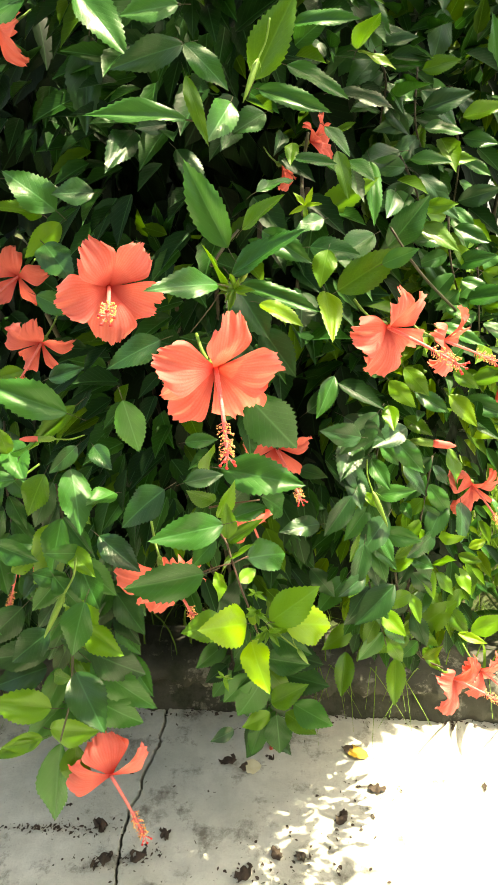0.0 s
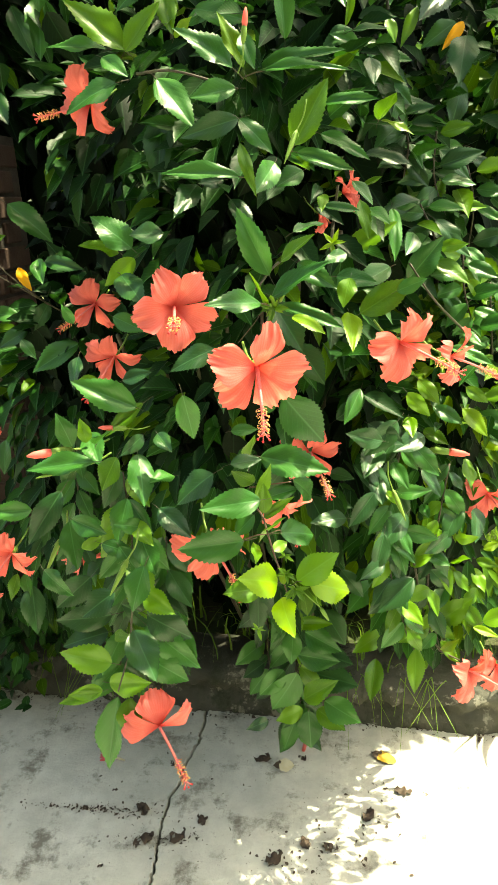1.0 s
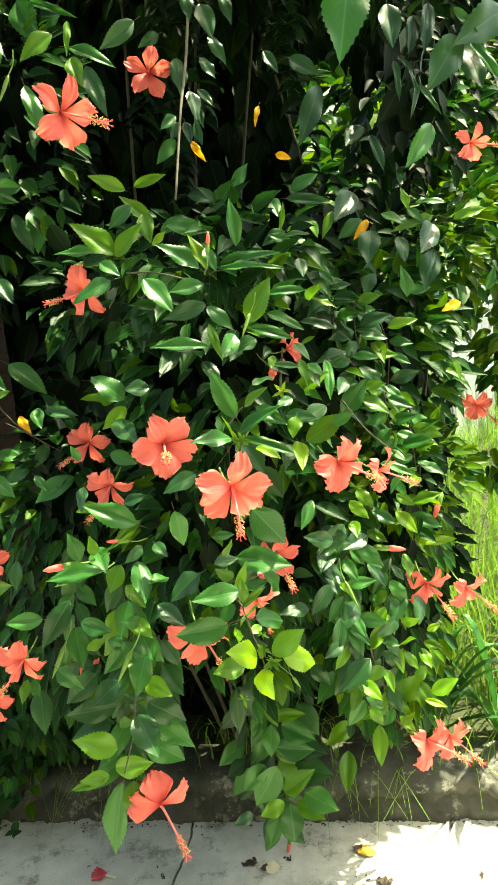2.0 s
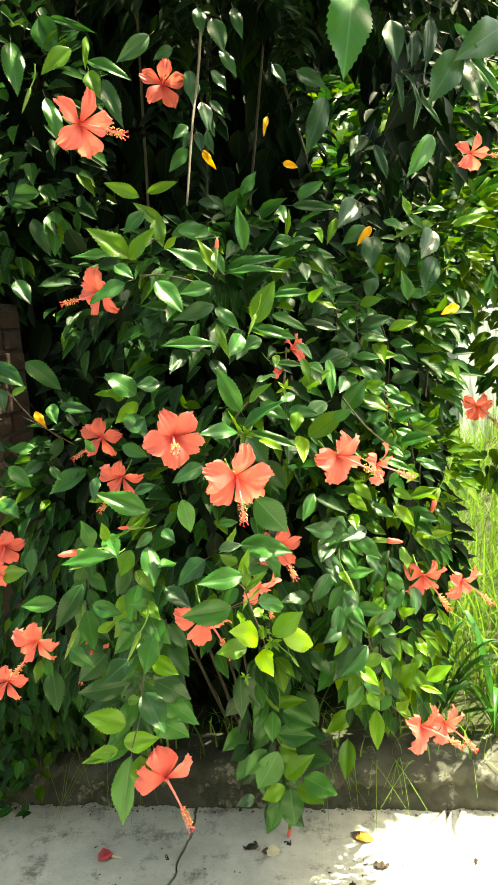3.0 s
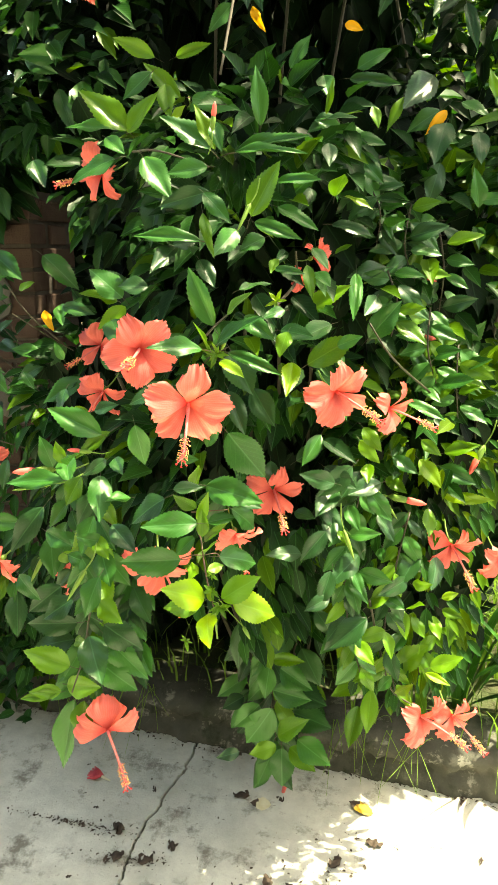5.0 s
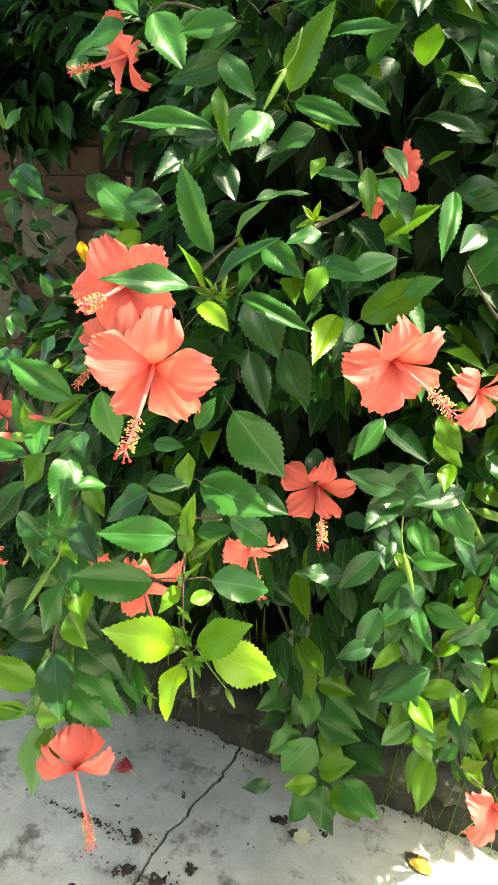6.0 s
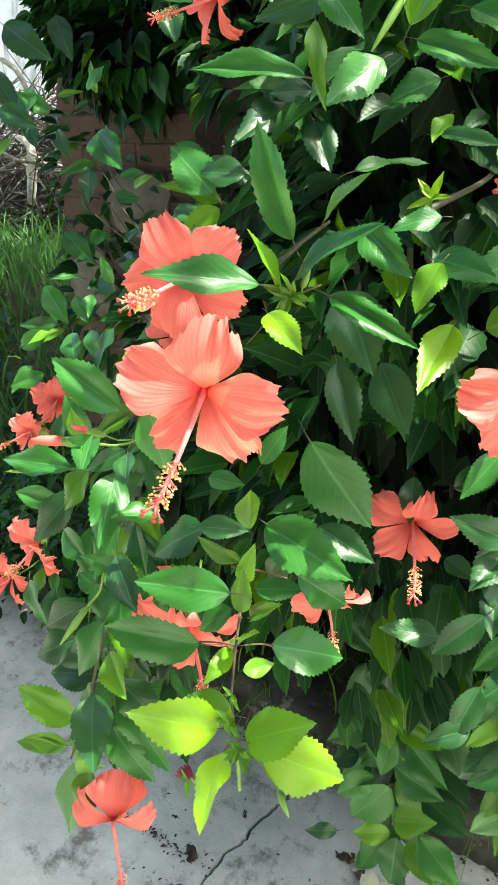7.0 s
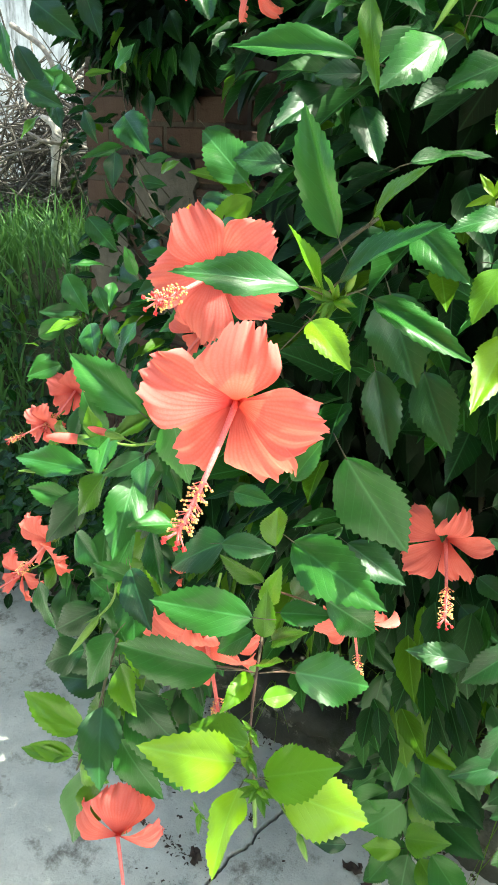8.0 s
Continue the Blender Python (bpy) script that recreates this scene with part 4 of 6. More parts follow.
leaf((0.458, 1.502, 2.277), (0.462, 1.455, 2.171), 0.055, "d")
leaf((-0.486, 1.598, 1.918), (-0.477, 1.543, 1.798), 0.063, "m")
leaf((-0.539, 1.567, 1.895), (-0.493, 1.524, 1.797), 0.042, "d")
leaf((-0.173, 1.152, 1.717), (-0.251, 1.124, 1.786), 0.051, "n")
leaf((-0.216, 1.197, 1.729), (-0.305, 1.162, 1.742), 0.025, "m")
leaf((-0.171, 1.143, 1.713), (-0.112, 1.134, 1.776), 0.041, "n")
leaf((-0.104, 1.244, 1.786), (-0.167, 1.222, 1.849), 0.031, "n")
leaf((-0.170, 1.083, 1.662), (-0.242, 1.046, 1.632), 0.038, "m")
leaf((-0.129, 1.192, 1.636), (-0.137, 1.136, 1.520), 0.050, "d")
leaf((-0.094, 1.028, 1.655), (-0.038, 0.999, 1.592), 0.045, "m")
leaf((-0.166, 1.275, 1.868), (-0.239, 1.249, 1.902), 0.031, "n")
leaf((-0.179, 1.429, 1.908), (-0.098, 1.415, 1.925), 0.028, "n")
leaf((-0.135, 1.181, 1.819), (-0.180, 1.150, 1.774), 0.032, "m")
leaf((-0.118, 1.202, 1.803), (-0.102, 1.174, 1.741), 0.034, "n")
leaf((-0.578, 1.491, 1.724), (-0.529, 1.448, 1.660), 0.049, "d")
leaf((-0.578, 1.488, 1.943), (-0.493, 1.465, 1.908), 0.036, "d")
leaf((-0.195, 1.101, 1.700), (-0.152, 1.078, 1.672), 0.031, "m")
leaf((-0.095, 1.162, 1.730), (-0.069, 1.158, 1.759), 0.025, "y")
leaf((0.009, 1.068, 1.668), (-0.065, 1.042, 1.721), 0.041, "m")
leaf((0.030, 1.029, 1.661), (0.005, 1.016, 1.729), 0.027, "y")
leaf((0.030, 1.025, 1.702), (0.048, 1.005, 1.657), 0.024, "m")
leaf((0.080, 1.132, 1.711), (0.077, 1.120, 1.802), 0.031, "m")
leaf((0.032, 1.138, 1.672), (0.164, 1.115, 1.698), 0.036, "m")
leaf((0.051, 1.071, 1.662), (0.173, 1.047, 1.662), 0.027, "m")
leaf((0.020, 1.020, 1.635), (-0.039, 0.995, 1.627), 0.038, "m")
leaf((0.102, 0.982, 1.556), (0.145, 0.974, 1.634), 0.048, "n")
leaf((0.022, 1.023, 1.598), (-0.053, 0.989, 1.577), 0.034, "d")
leaf((0.031, 0.964, 1.591), (0.076, 0.944, 1.552), 0.029, "m")
leaf((0.105, 0.992, 1.548), (0.182, 0.971, 1.523), 0.026, "m")
leaf((0.142, 0.987, 1.606), (0.212, 0.972, 1.608), 0.024, "m")
leaf((0.136, 1.019, 1.572), (0.204, 0.998, 1.542), 0.027, "m")
leaf((0.218, 1.081, 1.590), (0.237, 1.035, 1.623), 0.041, "n")
leaf((0.224, 1.163, 1.597), (0.275, 1.150, 1.582), 0.017, "y")
leaf((0.200, 1.184, 1.551), (0.273, 1.165, 1.534), 0.045, "d")
leaf((0.181, 1.090, 1.510), (0.213, 1.073, 1.478), 0.028, "m")
leaf((0.179, 1.233, 1.735), (0.233, 1.222, 1.737), 0.025, "m")
leaf((0.242, 1.433, 1.791), (0.258, 1.415, 1.749), 0.024, "n")
leaf((0.301, 1.493, 1.817), (0.271, 1.459, 1.753), 0.023, "n")
leaf((-0.072, 1.216, 1.780), (0.018, 1.195, 1.760), 0.040, "m")
leaf((-0.097, 1.276, 1.770), (-0.046, 1.269, 1.805), 0.029, "m")
leaf((0.148, 1.379, 1.841), (0.166, 1.328, 1.797), 0.037, "m")
leaf((0.188, 1.473, 1.853), (0.294, 1.447, 1.834), 0.032, "d")
leaf((-0.047, 1.409, 1.872), (0.039, 1.387, 1.848), 0.031, "d")
leaf((0.168, 1.293, 1.754), (0.182, 1.286, 1.814), 0.013, "n")
leaf((0.204, 1.099, 1.674), (0.211, 1.064, 1.639), 0.028, "d")
leaf((0.358, 1.525, 1.860), (0.305, 1.447, 1.791), 0.061, "d")
leaf((0.389, 1.461, 1.758), (0.370, 1.382, 1.688), 0.057, "d")
leaf((0.453, 1.446, 1.736), (0.463, 1.400, 1.678), 0.042, "d")
leaf((0.540, 1.467, 1.761), (0.499, 1.385, 1.692), 0.059, "d")
leaf((0.532, 1.432, 1.695), (0.505, 1.382, 1.612), 0.056, "d")
leaf((0.382, 1.437, 1.679), (0.369, 1.400, 1.602), 0.046, "d")
leaf((0.416, 1.465, 1.795), (0.473, 1.446, 1.766), 0.039, "m")
leaf((0.480, 1.459, 1.800), (0.514, 1.442, 1.767), 0.031, "m")
leaf((0.542, 1.465, 1.777), (0.443, 1.424, 1.756), 0.028, "n")
leaf((0.589, 1.462, 1.765), (0.664, 1.448, 1.787), 0.042, "n")
leaf((0.482, 1.471, 1.799), (0.470, 1.463, 1.854), 0.023, "n")
leaf((0.500, 1.466, 1.812), (0.572, 1.449, 1.808), 0.038, "m")
leaf((0.611, 1.440, 1.695), (0.657, 1.423, 1.680), 0.034, "y")
leaf((0.375, 1.515, 1.792), (0.314, 1.482, 1.751), 0.040, "m")
leaf((0.389, 1.509, 1.790), (0.353, 1.481, 1.744), 0.023, "Y")
leaf((0.463, 1.409, 1.589), (0.451, 1.399, 1.663), 0.034, "m")
leaf((0.465, 1.409, 1.603), (0.517, 1.399, 1.608), 0.034, "m")
leaf((0.319, 1.420, 1.527), (0.290, 1.366, 1.475), 0.046, "d")
leaf((0.333, 1.415, 1.458), (0.358, 1.409, 1.521), 0.029, "n")
leaf((0.593, 1.429, 1.567), (0.547, 1.409, 1.554), 0.026, "Y")
leaf((0.654, 1.426, 1.590), (0.675, 1.420, 1.647), 0.023, "m")
leaf((-0.588, 1.395, 1.419), (-0.547, 1.390, 1.440), 0.023, "n")
leaf((-0.176, 1.109, 1.405), (-0.217, 1.075, 1.367), 0.042, "n")
leaf((-0.540, 1.420, 1.369), (-0.511, 1.399, 1.324), 0.024, "Y")
leaf((-0.497, 1.432, 1.385), (-0.474, 1.387, 1.339), 0.039, "m")
leaf((-0.437, 1.333, 1.387), (-0.352, 1.315, 1.373), 0.035, "d")
leaf((-0.532, 1.378, 1.269), (-0.596, 1.354, 1.284), 0.041, "m")
leaf((-0.372, 1.301, 1.224), (-0.460, 1.253, 1.181), 0.054, "m")
leaf((-0.484, 1.310, 1.252), (-0.539, 1.279, 1.224), 0.043, "d")
leaf((-0.448, 1.351, 1.302), (-0.475, 1.321, 1.251), 0.035, "d")
leaf((-0.251, 1.077, 1.206), (-0.293, 1.058, 1.199), 0.025, "n")
leaf((-0.555, 1.191, 1.181), (-0.501, 1.147, 1.149), 0.043, "m")
leaf((-0.256, 0.943, 1.131), (-0.262, 0.921, 1.190), 0.039, "m")
leaf((-0.211, 0.896, 1.156), (-0.209, 0.881, 1.194), 0.024, "n")
leaf((-0.188, 0.877, 1.161), (-0.153, 0.847, 1.196), 0.032, "m")
leaf((-0.148, 0.906, 1.249), (-0.104, 0.900, 1.264), 0.024, "d")
leaf((-0.204, 1.051, 1.319), (-0.150, 1.036, 1.297), 0.033, "m")
leaf((-0.192, 1.077, 1.382), (-0.143, 1.011, 1.354), 0.050, "d")
leaf((0.194, 0.993, 1.326), (0.268, 0.982, 1.375), 0.043, "n")
leaf((0.171, 1.095, 1.403), (0.246, 1.084, 1.450), 0.038, "n")
leaf((0.160, 0.939, 1.386), (0.211, 0.914, 1.384), 0.036, "m")
leaf((-0.003, 0.876, 1.301), (-0.059, 0.849, 1.283), 0.039, "d")
leaf((0.275, 1.176, 1.350), (0.330, 1.168, 1.416), 0.048, "m")
leaf((0.343, 1.314, 1.328), (0.401, 1.274, 1.249), 0.030, "m")
leaf((0.293, 1.257, 1.405), (0.359, 1.228, 1.352), 0.026, "m")
leaf((0.439, 1.491, 1.287), (0.502, 1.467, 1.353), 0.064, "m")
leaf((0.529, 1.466, 1.224), (0.432, 1.438, 1.306), 0.048, "n")
leaf((0.378, 1.239, 1.248), (0.411, 1.210, 1.233), 0.032, "m")
leaf((0.351, 1.174, 1.235), (0.421, 1.153, 1.211), 0.028, "m")
leaf((0.426, 1.235, 1.124), (0.490, 1.225, 1.149), 0.029, "n")
leaf((0.421, 1.250, 1.091), (0.489, 1.230, 1.067), 0.043, "m")
leaf((0.443, 1.269, 1.022), (0.526, 1.252, 1.027), 0.025, "y")
leaf((-0.363, 0.982, 0.998), (-0.429, 0.956, 1.004), 0.036, "m")
leaf((-0.292, 0.956, 1.047), (-0.341, 0.907, 0.972), 0.044, "d")
leaf((-0.158, 0.899, 1.064), (-0.172, 0.866, 1.003), 0.042, "m")
leaf((-0.142, 0.869, 1.040), (-0.107, 0.838, 1.019), 0.033, "n")
leaf((-0.299, 0.984, 0.978), (-0.282, 0.948, 0.906), 0.043, "m")
leaf((-0.271, 0.957, 0.940), (-0.229, 0.953, 0.963), 0.021, "n")
leaf((-0.208, 0.904, 0.847), (-0.293, 0.869, 0.847), 0.053, "d")
leaf((-0.399, 1.002, 0.834), (-0.383, 0.962, 0.756), 0.045, "d")
leaf((-0.410, 1.006, 0.857), (-0.400, 0.986, 0.817), 0.030, "m")
leaf((-0.417, 0.991, 0.864), (-0.427, 0.967, 0.822), 0.022, "n")
leaf((-0.439, 1.070, 1.095), (-0.441, 1.042, 1.040), 0.033, "d")
leaf((-0.526, 1.082, 1.028), (-0.456, 1.052, 1.047), 0.041, "n")
leaf((0.280, 1.138, 0.899), (0.344, 1.122, 0.890), 0.036, "m")
leaf((0.263, 1.119, 0.894), (0.287, 1.088, 0.833), 0.033, "m")
leaf((0.259, 1.087, 0.996), (0.319, 1.076, 1.008), 0.027, "m")
leaf((0.302, 1.109, 0.814), (0.236, 1.068, 0.765), 0.049, "d")
leaf((0.337, 1.149, 0.769), (0.285, 1.121, 0.759), 0.037, "n")
leaf((0.361, 1.189, 0.663), (0.409, 1.151, 0.740), 0.057, "n")
leaf((0.342, 1.162, 0.656), (0.348, 1.156, 0.739), 0.032, "n")
leaf((0.340, 1.160, 0.683), (0.283, 1.109, 0.672), 0.048, "n")
leaf((0.425, 1.077, 0.746), (0.478, 1.069, 0.780), 0.035, "n")
leaf((0.409, 1.179, 0.718), (0.444, 1.155, 0.674), 0.035, "n")
leaf((0.419, 1.129, 0.699), (0.467, 1.116, 0.689), 0.018, "y")
leaf((0.362, 1.136, 0.635), (0.398, 1.132, 0.663), 0.021, "y")
leaf((0.316, 1.135, 0.639), (0.313, 1.094, 0.563), 0.037, "n")
leaf((0.426, 1.202, 0.786), (0.442, 1.159, 0.765), 0.038, "n")
leaf((0.386, 1.183, 0.789), (0.417, 1.165, 0.756), 0.032, "n")
leaf((0.434, 1.192, 0.747), (0.406, 1.158, 0.723), 0.032, "n")
leaf((0.359, 1.179, 0.807), (0.380, 1.147, 0.758), 0.043, "n")
leaf((0.405, 1.251, 0.999), (0.414, 1.196, 0.970), 0.043, "n")
leaf((0.256, 1.109, 1.046), (0.280, 1.072, 1.014), 0.038, "m")
leaf((0.328, 1.152, 0.842), (0.370, 1.136, 0.830), 0.032, "m")
leaf((0.240, 1.017, 0.952), (0.226, 0.987, 0.897), 0.038, "d")
leaf((0.310, 1.140, 1.020), (0.347, 1.119, 0.980), 0.036, "d")
leaf((0.212, 1.097, 1.121), (0.271, 1.077, 1.092), 0.042, "d")
leaf((0.262, 1.103, 1.124), (0.208, 1.066, 1.073), 0.042, "d")
leaf((0.331, 1.179, 1.126), (0.379, 1.162, 1.101), 0.034, "m")
leaf((0.313, 1.147, 1.082), (0.259, 1.099, 1.073), 0.043, "d")
leaf((0.224, 1.056, 1.011), (0.184, 1.023, 0.962), 0.041, "d")
leaf((0.208, 1.091, 1.051), (0.254, 1.067, 1.006), 0.045, "d")
leaf((0.391, 1.192, 0.926), (0.358, 1.150, 0.874), 0.048, "d")
leaf((0.373, 1.165, 0.881), (0.328, 1.112, 0.864), 0.044, "d")
leaf((0.285, 1.028, 1.217), (0.317, 1.010, 1.184), 0.028, "n")
leaf((0.382, 1.171, 1.165), (0.418, 1.156, 1.141), 0.023, "n")
leaf((0.275, 1.090, 1.178), (0.309, 1.071, 1.143), 0.027, "n")
leaf((-0.004, 1.269, 0.310), (-0.043, 1.226, 0.322), 0.039, "d")
leaf((-0.235, 0.977, 0.974), (-0.285, 0.962, 0.988), 0.032, "m")
leaf((-0.318, 1.158, 0.805), (-0.338, 1.104, 0.784), 0.045, "d")
leaf((-0.192, 0.863, 0.838), (-0.164, 0.838, 0.853), 0.023, "n")
leaf((-0.085, 0.820, 1.086), (-0.035, 0.791, 1.059), 0.039, "d")
leaf((-0.083, 0.840, 1.191), (-0.057, 0.808, 1.178), 0.025, "d")
leaf((-0.112, 0.867, 1.179), (-0.133, 0.833, 1.161), 0.029, "d")
leaf((-0.217, 0.925, 1.162), (-0.185, 0.867, 1.135), 0.042, "m")
leaf((0.247, 1.188, 1.466), (0.252, 1.128, 1.390), 0.028, "m")
leaf((0.319, 1.461, 1.444), (0.366, 1.407, 1.404), 0.049, "m")
leaf((0.363, 1.387, 1.396), (0.387, 1.343, 1.341), 0.033, "m")
leaf((0.443, 1.487, 1.302), (0.474, 1.407, 1.263), 0.057, "n")
leaf((0.199, 1.246, 1.501), (0.231, 1.244, 1.518), 0.016, "n")
leaf((0.175, 1.098, 1.409), (0.220, 1.089, 1.413), 0.029, "m")
leaf((0.286, 1.200, 1.424), (0.272, 1.145, 1.398), 0.032, "d")
leaf((0.319, 1.218, 1.070), (0.360, 1.186, 1.053), 0.037, "n")
leaf((0.236, 1.068, 1.100), (0.182, 1.033, 1.124), 0.040, "d")
leaf((0.232, 1.118, 1.073), (0.207, 1.043, 1.049), 0.050, "d")
leaf((0.430, 1.249, 1.033), (0.483, 1.235, 1.032), 0.024, "y")
leaf((0.223, 1.089, 1.030), (0.237, 1.043, 0.997), 0.038, "d")
leaf((0.255, 1.122, 0.955), (0.218, 1.082, 0.918), 0.038, "m")
leaf((0.298, 1.143, 0.820), (0.338, 1.143, 0.850), 0.029, "n")
leaf((0.241, 1.002, 0.908), (0.203, 0.969, 0.894), 0.033, "d")
leaf((0.375, 1.197, 0.743), (0.346, 1.145, 0.722), 0.040, "m")
leaf((0.377, 1.182, 0.806), (0.402, 1.154, 0.842), 0.035, "n")
leaf((0.316, 1.166, 0.939), (0.325, 1.130, 0.930), 0.026, "m")
leaf((0.143, 0.966, 1.477), (0.191, 0.968, 1.471), 0.018, "m")
leaf((0.234, 0.970, 1.394), (0.190, 0.929, 1.376), 0.033, "m")
leaf((0.191, 0.984, 1.483), (0.205, 0.958, 1.437), 0.020, "n")
leaf((0.203, 0.998, 1.472), (0.231, 0.962, 1.455), 0.027, "m")
leaf((0.244, 0.971, 1.360), (0.280, 0.956, 1.378), 0.029, "m")
leaf((0.271, 1.151, 1.099), (0.246, 1.110, 1.062), 0.037, "d")
leaf((0.292, 1.128, 1.071), (0.338, 1.106, 1.024), 0.036, "m")
leaf((0.286, 1.168, 1.111), (0.289, 1.121, 1.091), 0.031, "n")
leaf((0.243, 1.072, 1.007), (0.265, 1.063, 0.987), 0.020, "n")
leaf((0.282, 1.091, 0.955), (0.237, 1.037, 0.919), 0.041, "d")
leaf((0.272, 1.097, 0.919), (0.293, 1.077, 0.883), 0.026, "m")
leaf((0.380, 1.177, 1.124), (0.424, 1.157, 1.080), 0.034, "y")
leaf((0.428, 1.228, 0.905), (0.425, 1.167, 0.866), 0.047, "d")
leaf((0.384, 1.180, 0.862), (0.414, 1.146, 0.878), 0.034, "n")
leaf((0.442, 1.202, 0.828), (0.474, 1.207, 0.841), 0.020, "y")
leaf((0.158, 1.101, 1.127), (0.208, 1.112, 1.162), 0.036, "d")
leaf((-1.162, 1.583, 1.756), (-1.027, 1.577, 1.688), 0.075, "d")
leaf((-1.060, 1.649, 1.778), (-0.991, 1.620, 1.693), 0.056, "d")
leaf((-0.998, 1.377, 1.669), (-0.922, 1.339, 1.569), 0.044, "m")
leaf((-1.157, 1.531, 1.659), (-1.031, 1.509, 1.547), 0.050, "d")
leaf((-1.064, 1.545, 1.581), (-1.066, 1.531, 1.615), 0.030, "m")
leaf((-1.058, 1.531, 1.562), (-1.031, 1.547, 1.583), 0.023, "n")
leaf((-0.935, 1.651, 1.613), (-0.954, 1.641, 1.678), 0.048, "n")
leaf((-0.943, 1.639, 1.598), (-0.972, 1.567, 1.558), 0.020, "m")
leaf((-1.006, 1.593, 1.604), (-0.948, 1.618, 1.616), 0.018, "n")
leaf((-1.046, 1.541, 1.535), (-1.000, 1.511, 1.497), 0.033, "d")
leaf((-1.063, 1.509, 1.515), (-1.073, 1.456, 1.471), 0.028, "n")
leaf((-0.988, 1.572, 1.532), (-0.935, 1.550, 1.469), 0.033, "d")
leaf((-0.917, 1.843, 1.702), (-0.869, 1.796, 1.612), 0.054, "d")
leaf((-0.896, 1.889, 1.761), (-0.807, 1.869, 1.674), 0.048, "d")
leaf((-1.108, 1.901, 1.775), (-1.022, 1.847, 1.706), 0.057, "d")
leaf((-1.004, 1.916, 1.627), (-0.919, 1.823, 1.550), 0.071, "d")
leaf((-1.039, 1.834, 1.599), (-1.007, 1.796, 1.532), 0.037, "d")
leaf((-0.807, 1.559, 1.393), (-0.748, 1.579, 1.392), 0.032, "m")
leaf((-0.806, 1.581, 1.435), (-0.758, 1.603, 1.452), 0.027, "m")
leaf((-0.839, 1.442, 1.319), (-0.759, 1.436, 1.269), 0.053, "m")
leaf((-0.822, 1.547, 1.318), (-0.788, 1.473, 1.306), 0.049, "m")
leaf((-0.786, 1.437, 1.228), (-0.814, 1.375, 1.235), 0.047, "m")
leaf((-0.766, 1.466, 1.228), (-0.686, 1.436, 1.207), 0.047, "d")
leaf((-0.734, 1.513, 1.276), (-0.668, 1.474, 1.257), 0.042, "d")
leaf((-0.769, 1.549, 1.300), (-0.727, 1.554, 1.332), 0.034, "d")
leaf((-1.018, 1.883, 1.778), (-0.955, 1.845, 1.709), 0.050, "d")
leaf((-0.908, 1.964, 1.676), (-0.929, 1.953, 1.737), 0.043, "d")
leaf((0.199, 1.127, 1.174), (0.174, 1.080, 1.128), 0.030, "m")
leaf((0.274, 1.278, 0.740), (0.283, 1.249, 0.696), 0.029, "m")
leaf((0.244, 1.401, 0.625), (0.183, 1.334, 0.585), 0.052, "m")
leaf((0.241, 1.355, 0.621), (0.305, 1.344, 0.589), 0.043, "n")
leaf((0.276, 1.510, 0.404), (0.203, 1.448, 0.389), 0.057, "n")
leaf((0.289, 1.491, 0.405), (0.303, 1.499, 0.478), 0.043, "n")
leaf((0.324, 1.471, 0.440), (0.399, 1.491, 0.509), 0.052, "n")
leaf((0.260, 1.547, 0.293), (0.246, 1.476, 0.211), 0.054, "n")
leaf((0.166, 1.335, 0.692), (0.216, 1.309, 0.638), 0.050, "d")
leaf((0.449, 1.294, 0.754), (0.491, 1.278, 0.747), 0.034, "n")
leaf((0.447, 1.319, 0.692), (0.484, 1.297, 0.686), 0.033, "n")
leaf((0.444, 1.498, 0.523), (0.475, 1.471, 0.475), 0.041, "n")
leaf((0.482, 1.491, 0.547), (0.522, 1.469, 0.532), 0.038, "n")
leaf((0.177, 1.068, 0.955), (0.123, 1.032, 0.969), 0.033, "d")
leaf((-0.752, 1.350, 1.153), (-0.786, 1.329, 1.219), 0.045, "m")
leaf((-0.798, 1.376, 1.137), (-0.846, 1.311, 1.137), 0.035, "d")
leaf((-0.763, 1.356, 1.131), (-0.797, 1.295, 1.112), 0.025, "n")
leaf((-0.766, 1.490, 1.212), (-0.748, 1.420, 1.221), 0.048, "d")
leaf((-0.746, 1.422, 1.200), (-0.721, 1.383, 1.168), 0.032, "m")
leaf((-0.737, 1.404, 1.126), (-0.681, 1.358, 1.089), 0.046, "m")
leaf((-0.863, 1.319, 1.060), (-0.868, 1.290, 1.075), 0.024, "n")
leaf((-0.822, 1.314, 1.052), (-0.832, 1.258, 1.009), 0.033, "m")


# ---- hanging shoots, their leaves overlapping like shingles ----
def shoot(points, count, length, tones, seed, spread=0.8):
    """A drooping shoot: leaves to either side in turn, pointing out and down, faces outwards."""
    r = random.Random(seed)
    way = smooth_path(points, 8)
    stem(points, 0.0016)
    for k in range(count):
        u = (k + 0.5) / count * (len(way) - 1)
        i = min(int(u), len(way) - 2)
        p = way[i].lerp(way[i + 1], u - i)
        side = (-1, 1)[k % 2] * r.uniform(0.35, 1.0) * spread
        d = Vector((side, r.uniform(-0.55, -0.10), r.uniform(-1.0, -0.45 if spread < 1 else 0.4))).normalized()
        L = length * r.uniform(0.72, 1.15)
        base = p + Vector((0.10 * side * L, r.uniform(-0.012, 0.006), 0.012))
        leaf(base, base + d * L, L * r.uniform(0.46, 0.56), r.choice(tones), 0.60)


